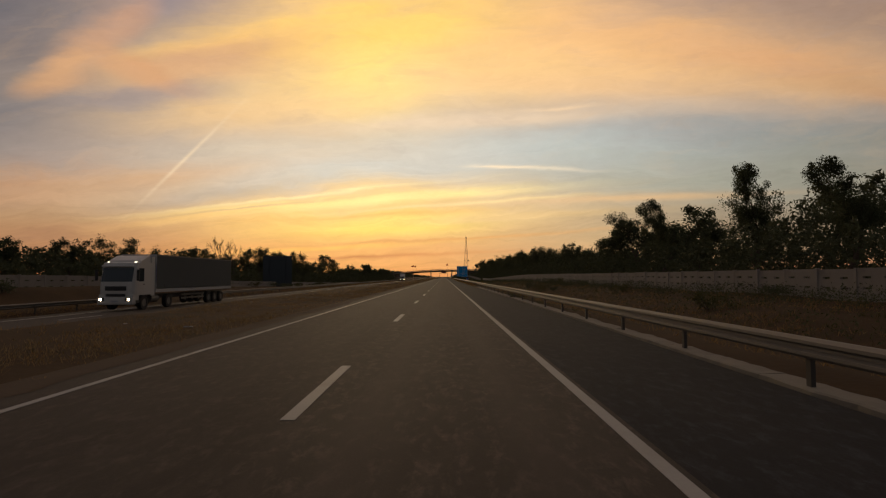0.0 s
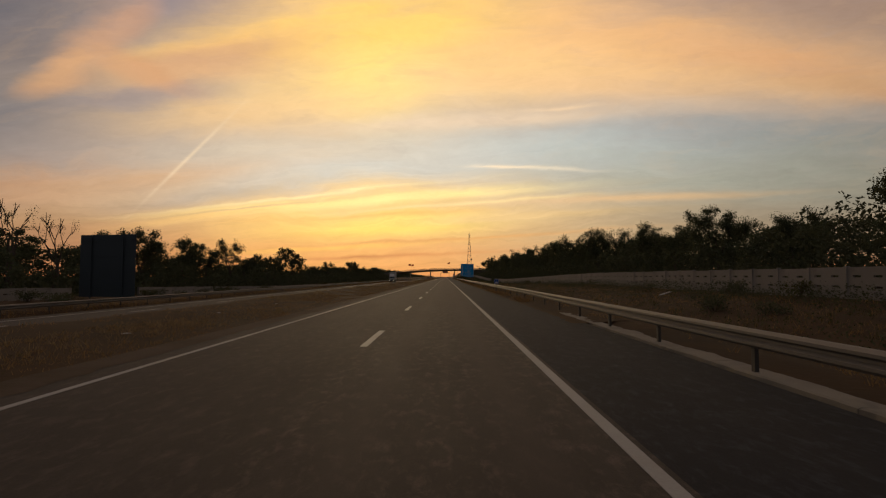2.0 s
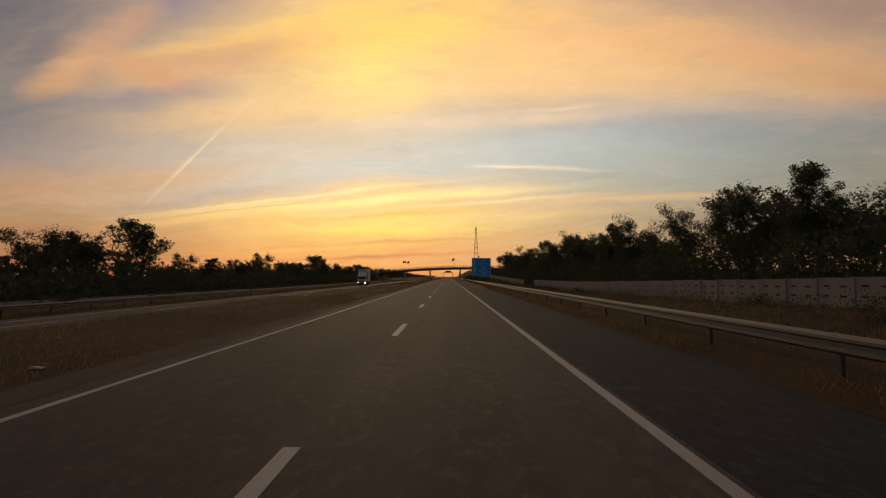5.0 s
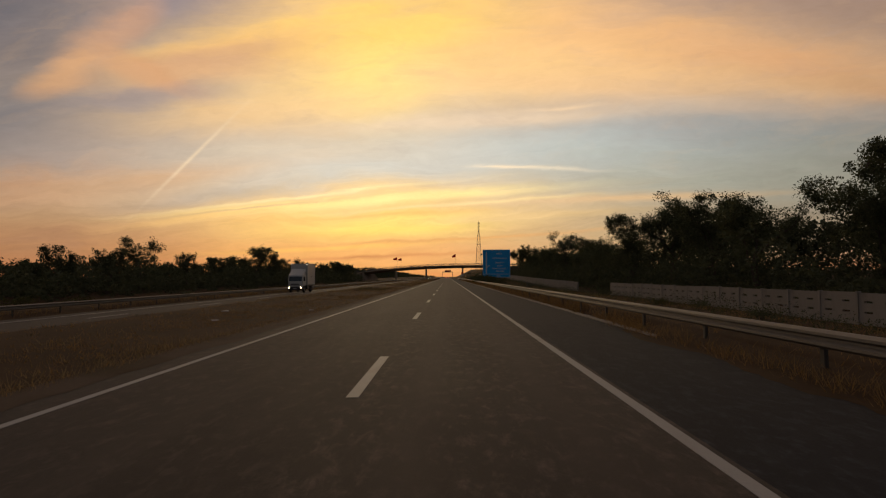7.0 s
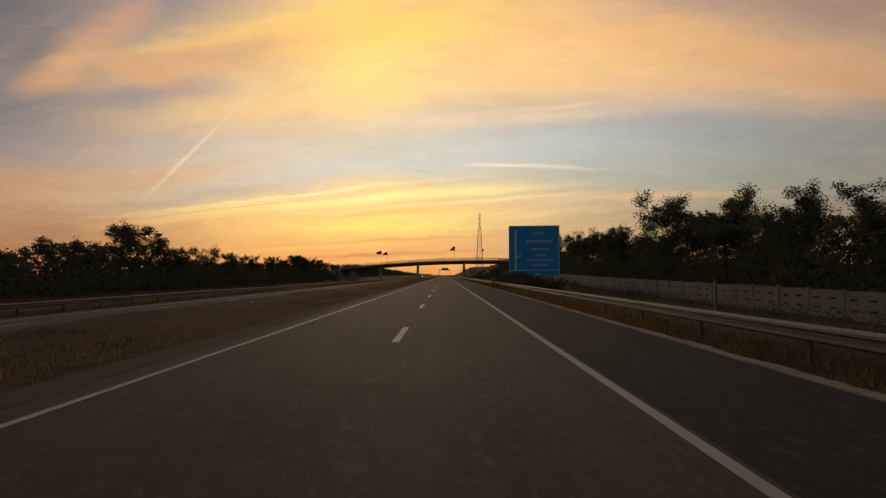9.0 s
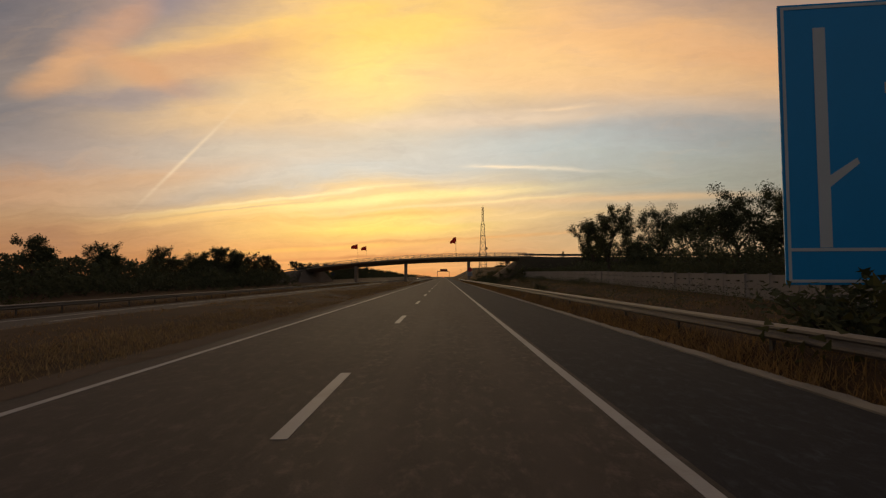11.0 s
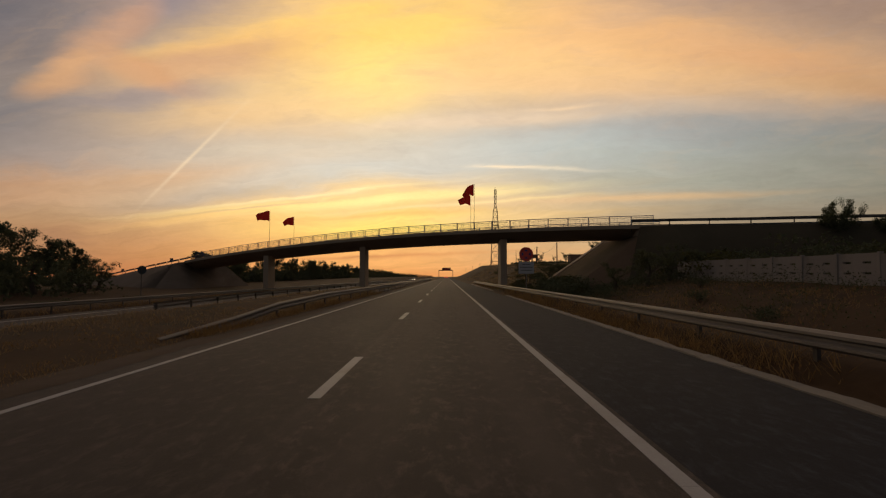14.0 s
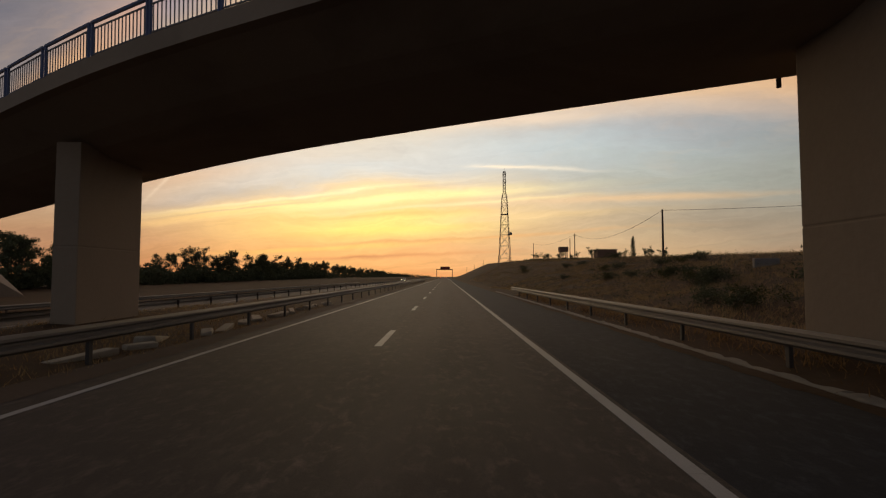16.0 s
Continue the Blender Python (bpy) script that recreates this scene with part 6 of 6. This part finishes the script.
def box_lorry(x, y, z):
    ob = thing("box_lorry", "white box lorry with lit headlights", "lorry", at=(x, y, z))
    cab(ob, 2.2, 1.9, 2.66, 0.72, 1.25, M_BLACK, ((0.36, 0.50, 0.62), (0.56, 0.62, 0.50)))
    bm = sweep(bmesh.new(), [(0.42, 2.65), (0.62, 2.80), (1.55, 3.42), (1.88, 3.50), (1.88, 2.65)], [lambda y, z, x=x, k=k: Vector((x, min(y + k, 1.88), z)) for x, k in ((-1.02, 0.3), (-0.82, 0.06), (0.82, 0.06), (1.02, 0.3))])
    part("roof_fairing", bm, M_TRUCKWHITE, ob, "sloping white roof fairing")
    part("chassis", boxed(-0.4, 0.4, 1.2, 6.2, 0.62, 0.9), M_BLACK, ob)
    body = part("cargo_box", box(bmesh.new(), -1.22, 1.22, 2.05, 6.5, 1.14, 4.25, 0.02), M_TRUCKWHITE, ob, "white cargo box")
    for sx in (-1, 1):
        for yy in (2.05, 6.5):
            part("corner_post", box(bmesh.new(), sx * 1.22 - 0.03, sx * 1.22 + 0.03, yy - 0.03, yy + 0.03, 1.12, 4.26, 0.012), M_PLATE, body)
        part("roof_rail", box(bmesh.new(), sx * 1.22 - 0.025, sx * 1.22 + 0.025, 2.08, 6.47, 4.20, 4.275, 0.01), M_PLATE, body)
        part("lower_rail", box(bmesh.new(), sx * 1.225 - 0.015, sx * 1.225 + 0.015, 2.08, 6.47, 1.13, 1.24, 0.006), M_PLATE, body)
        part("lettering", boxed(sx * 1.224 - 0.004, sx * 1.224 + 0.004, 4.0, 4.9, 2.36, 2.42), M_POST, body, "faint grey lettering bar")
        part("marker_light", boxed(sx * 1.12 - 0.025, sx * 1.12 + 0.025, 2.02, 2.05, 4.17, 4.21), M_MARKER, body, "small lit marker lamp")
        part("side_guard", boxed(sx * 1.15 - 0.02, sx * 1.15 + 0.02, 2.5, 3.9, 0.55, 0.66), M_BLACK, ob)
        add_wheel(ob, sx * 0.95, 1.25, 0.45, 0.28)
        add_wheel(ob, sx * 0.95, 4.9, 0.45, 0.28)
        place(part("mudguard", arch_mesh(0.50, 0.53, 0.15), M_BLACK, ob), pose(sx * 0.95, 4.9, 0.45))
    part("bottom_rail", boxed(-1.18, 1.18, 2.06, 6.48, 0.95, 1.13), M_BLACK, ob)
    part("tank", boxed(0.6, 1.1, 2.6, 3.5, 0.5, 0.95), M_BLACK, ob)
    for z in (0.55, 0.72):
        part("rear_guard", boxed(-1.1, 1.1, 6.40, 6.46, z - 0.05, z + 0.05), M_PLATE, ob, "pale rear guard rail")
    return ob


def car(x, y, z, turn, label, oncoming):
    ob = thing("car", label, "car", at=(x, y, z), turn=turn)
    prof = [(0.0, 0.35), (0.02, 0.72), (0.95, 0.92), (1.55, 1.42), (2.9, 1.46), (3.85, 0.98), (4.25, 0.9), (4.3, 0.35)]
    bm = sweep(bmesh.new(), prof, [lambda y, z, x=x, k=k: Vector((x * (k if z > 1.0 else 1), y, z)) for x, k in ((-0.88, 0.78), (-0.80, 0.85), (0.80, 0.85), (0.88, 0.78))])
    part("body", bm, M_CARPAINT, ob)
    part("windscreen", place_quad([(-0.62, 1.0, 0.95), (0.62, 1.0, 0.95), (0.56, 1.5, 1.38), (-0.56, 1.5, 1.38)], 0.03), M_GLASS, ob, "dark windscreen")
    part("rear_window", place_quad([(-0.56, 3.0, 1.42), (0.56, 3.0, 1.42), (0.62, 3.75, 1.06), (-0.62, 3.75, 1.06)], 0.03), M_GLASS, ob, "dark rear window")
    for sx in (-1, 1):
        part("headlight", box(bmesh.new(), sx * 0.65 - 0.14, sx * 0.65 + 0.14, -0.03, 0.05, 0.55, 0.70, 0.02), M_HEADLAMP if oncoming else M_GLASS, ob, "headlight")
        part("tail_light", box(bmesh.new(), sx * 0.68 - 0.13, sx * 0.68 + 0.13, 4.25, 4.33, 0.66, 0.84, 0.02), M_TAIL if not oncoming else M_RED, ob, "red tail light")
        for yy in (0.8, 3.4):
            add_wheel(ob, sx * 0.74, yy, 0.32, 0.2)
    return ob


def place_quad(pts, lift):
    bm = bmesh.new()
    n = (Vector(pts[1]) - Vector(pts[0])).cross(Vector(pts[3]) - Vector(pts[0])).normalized() * lift
    a, b = [bm.verts.new(Vector(p) + n) for p in pts], [bm.verts.new(Vector(p) - n) for p in pts]
    bm.faces.new(a)
    bm.faces.new(b[::-1])
    for k in range(4):
        bm.faces.new((a[k], b[k], b[(k + 1) % 4], a[(k + 1) % 4]))
    return bm


artic(-22.4, 37.0, -0.72)
box_lorry(-22.6, 284.2, -0.73)
car(-18.2, 700, -0.55, 0, "grey car driving towards the camera with lit headlights", True)
car(-0.2, 930, 0, 180, "grey car driving ahead with red tail lights", False)
car(-3.6, 905, 0, 180, "grey car overtaking ahead with red tail lights", False)


# pale scraps of litter in the dry grass
rnd = random.Random(31)
for k in range(44):
    x, y = rnd.uniform(-13.5, -7.2), rnd.uniform(4, 430)
    a = rnd.uniform(0.04, 0.09)
    bm = box(bmesh.new(), -a, a, -a * 1.5, a * 1.5, 0.0, rnd.uniform(0.01, 0.03))
    for v in bm.verts:
        v.co += Vector((rnd.uniform(-.4, .4) * a, rnd.uniform(-.5, .5) * a, rnd.uniform(0, 0.03)))
    ob = tagged(part("litter", bm, M_PLATE), "small pale crumpled scrap of litter in the dry grass", "litter", group="litter on the median")
    place(ob, pose(x, y, ground_z(x, y) + 0.01, 0, 0, rnd.uniform(0, 180)))
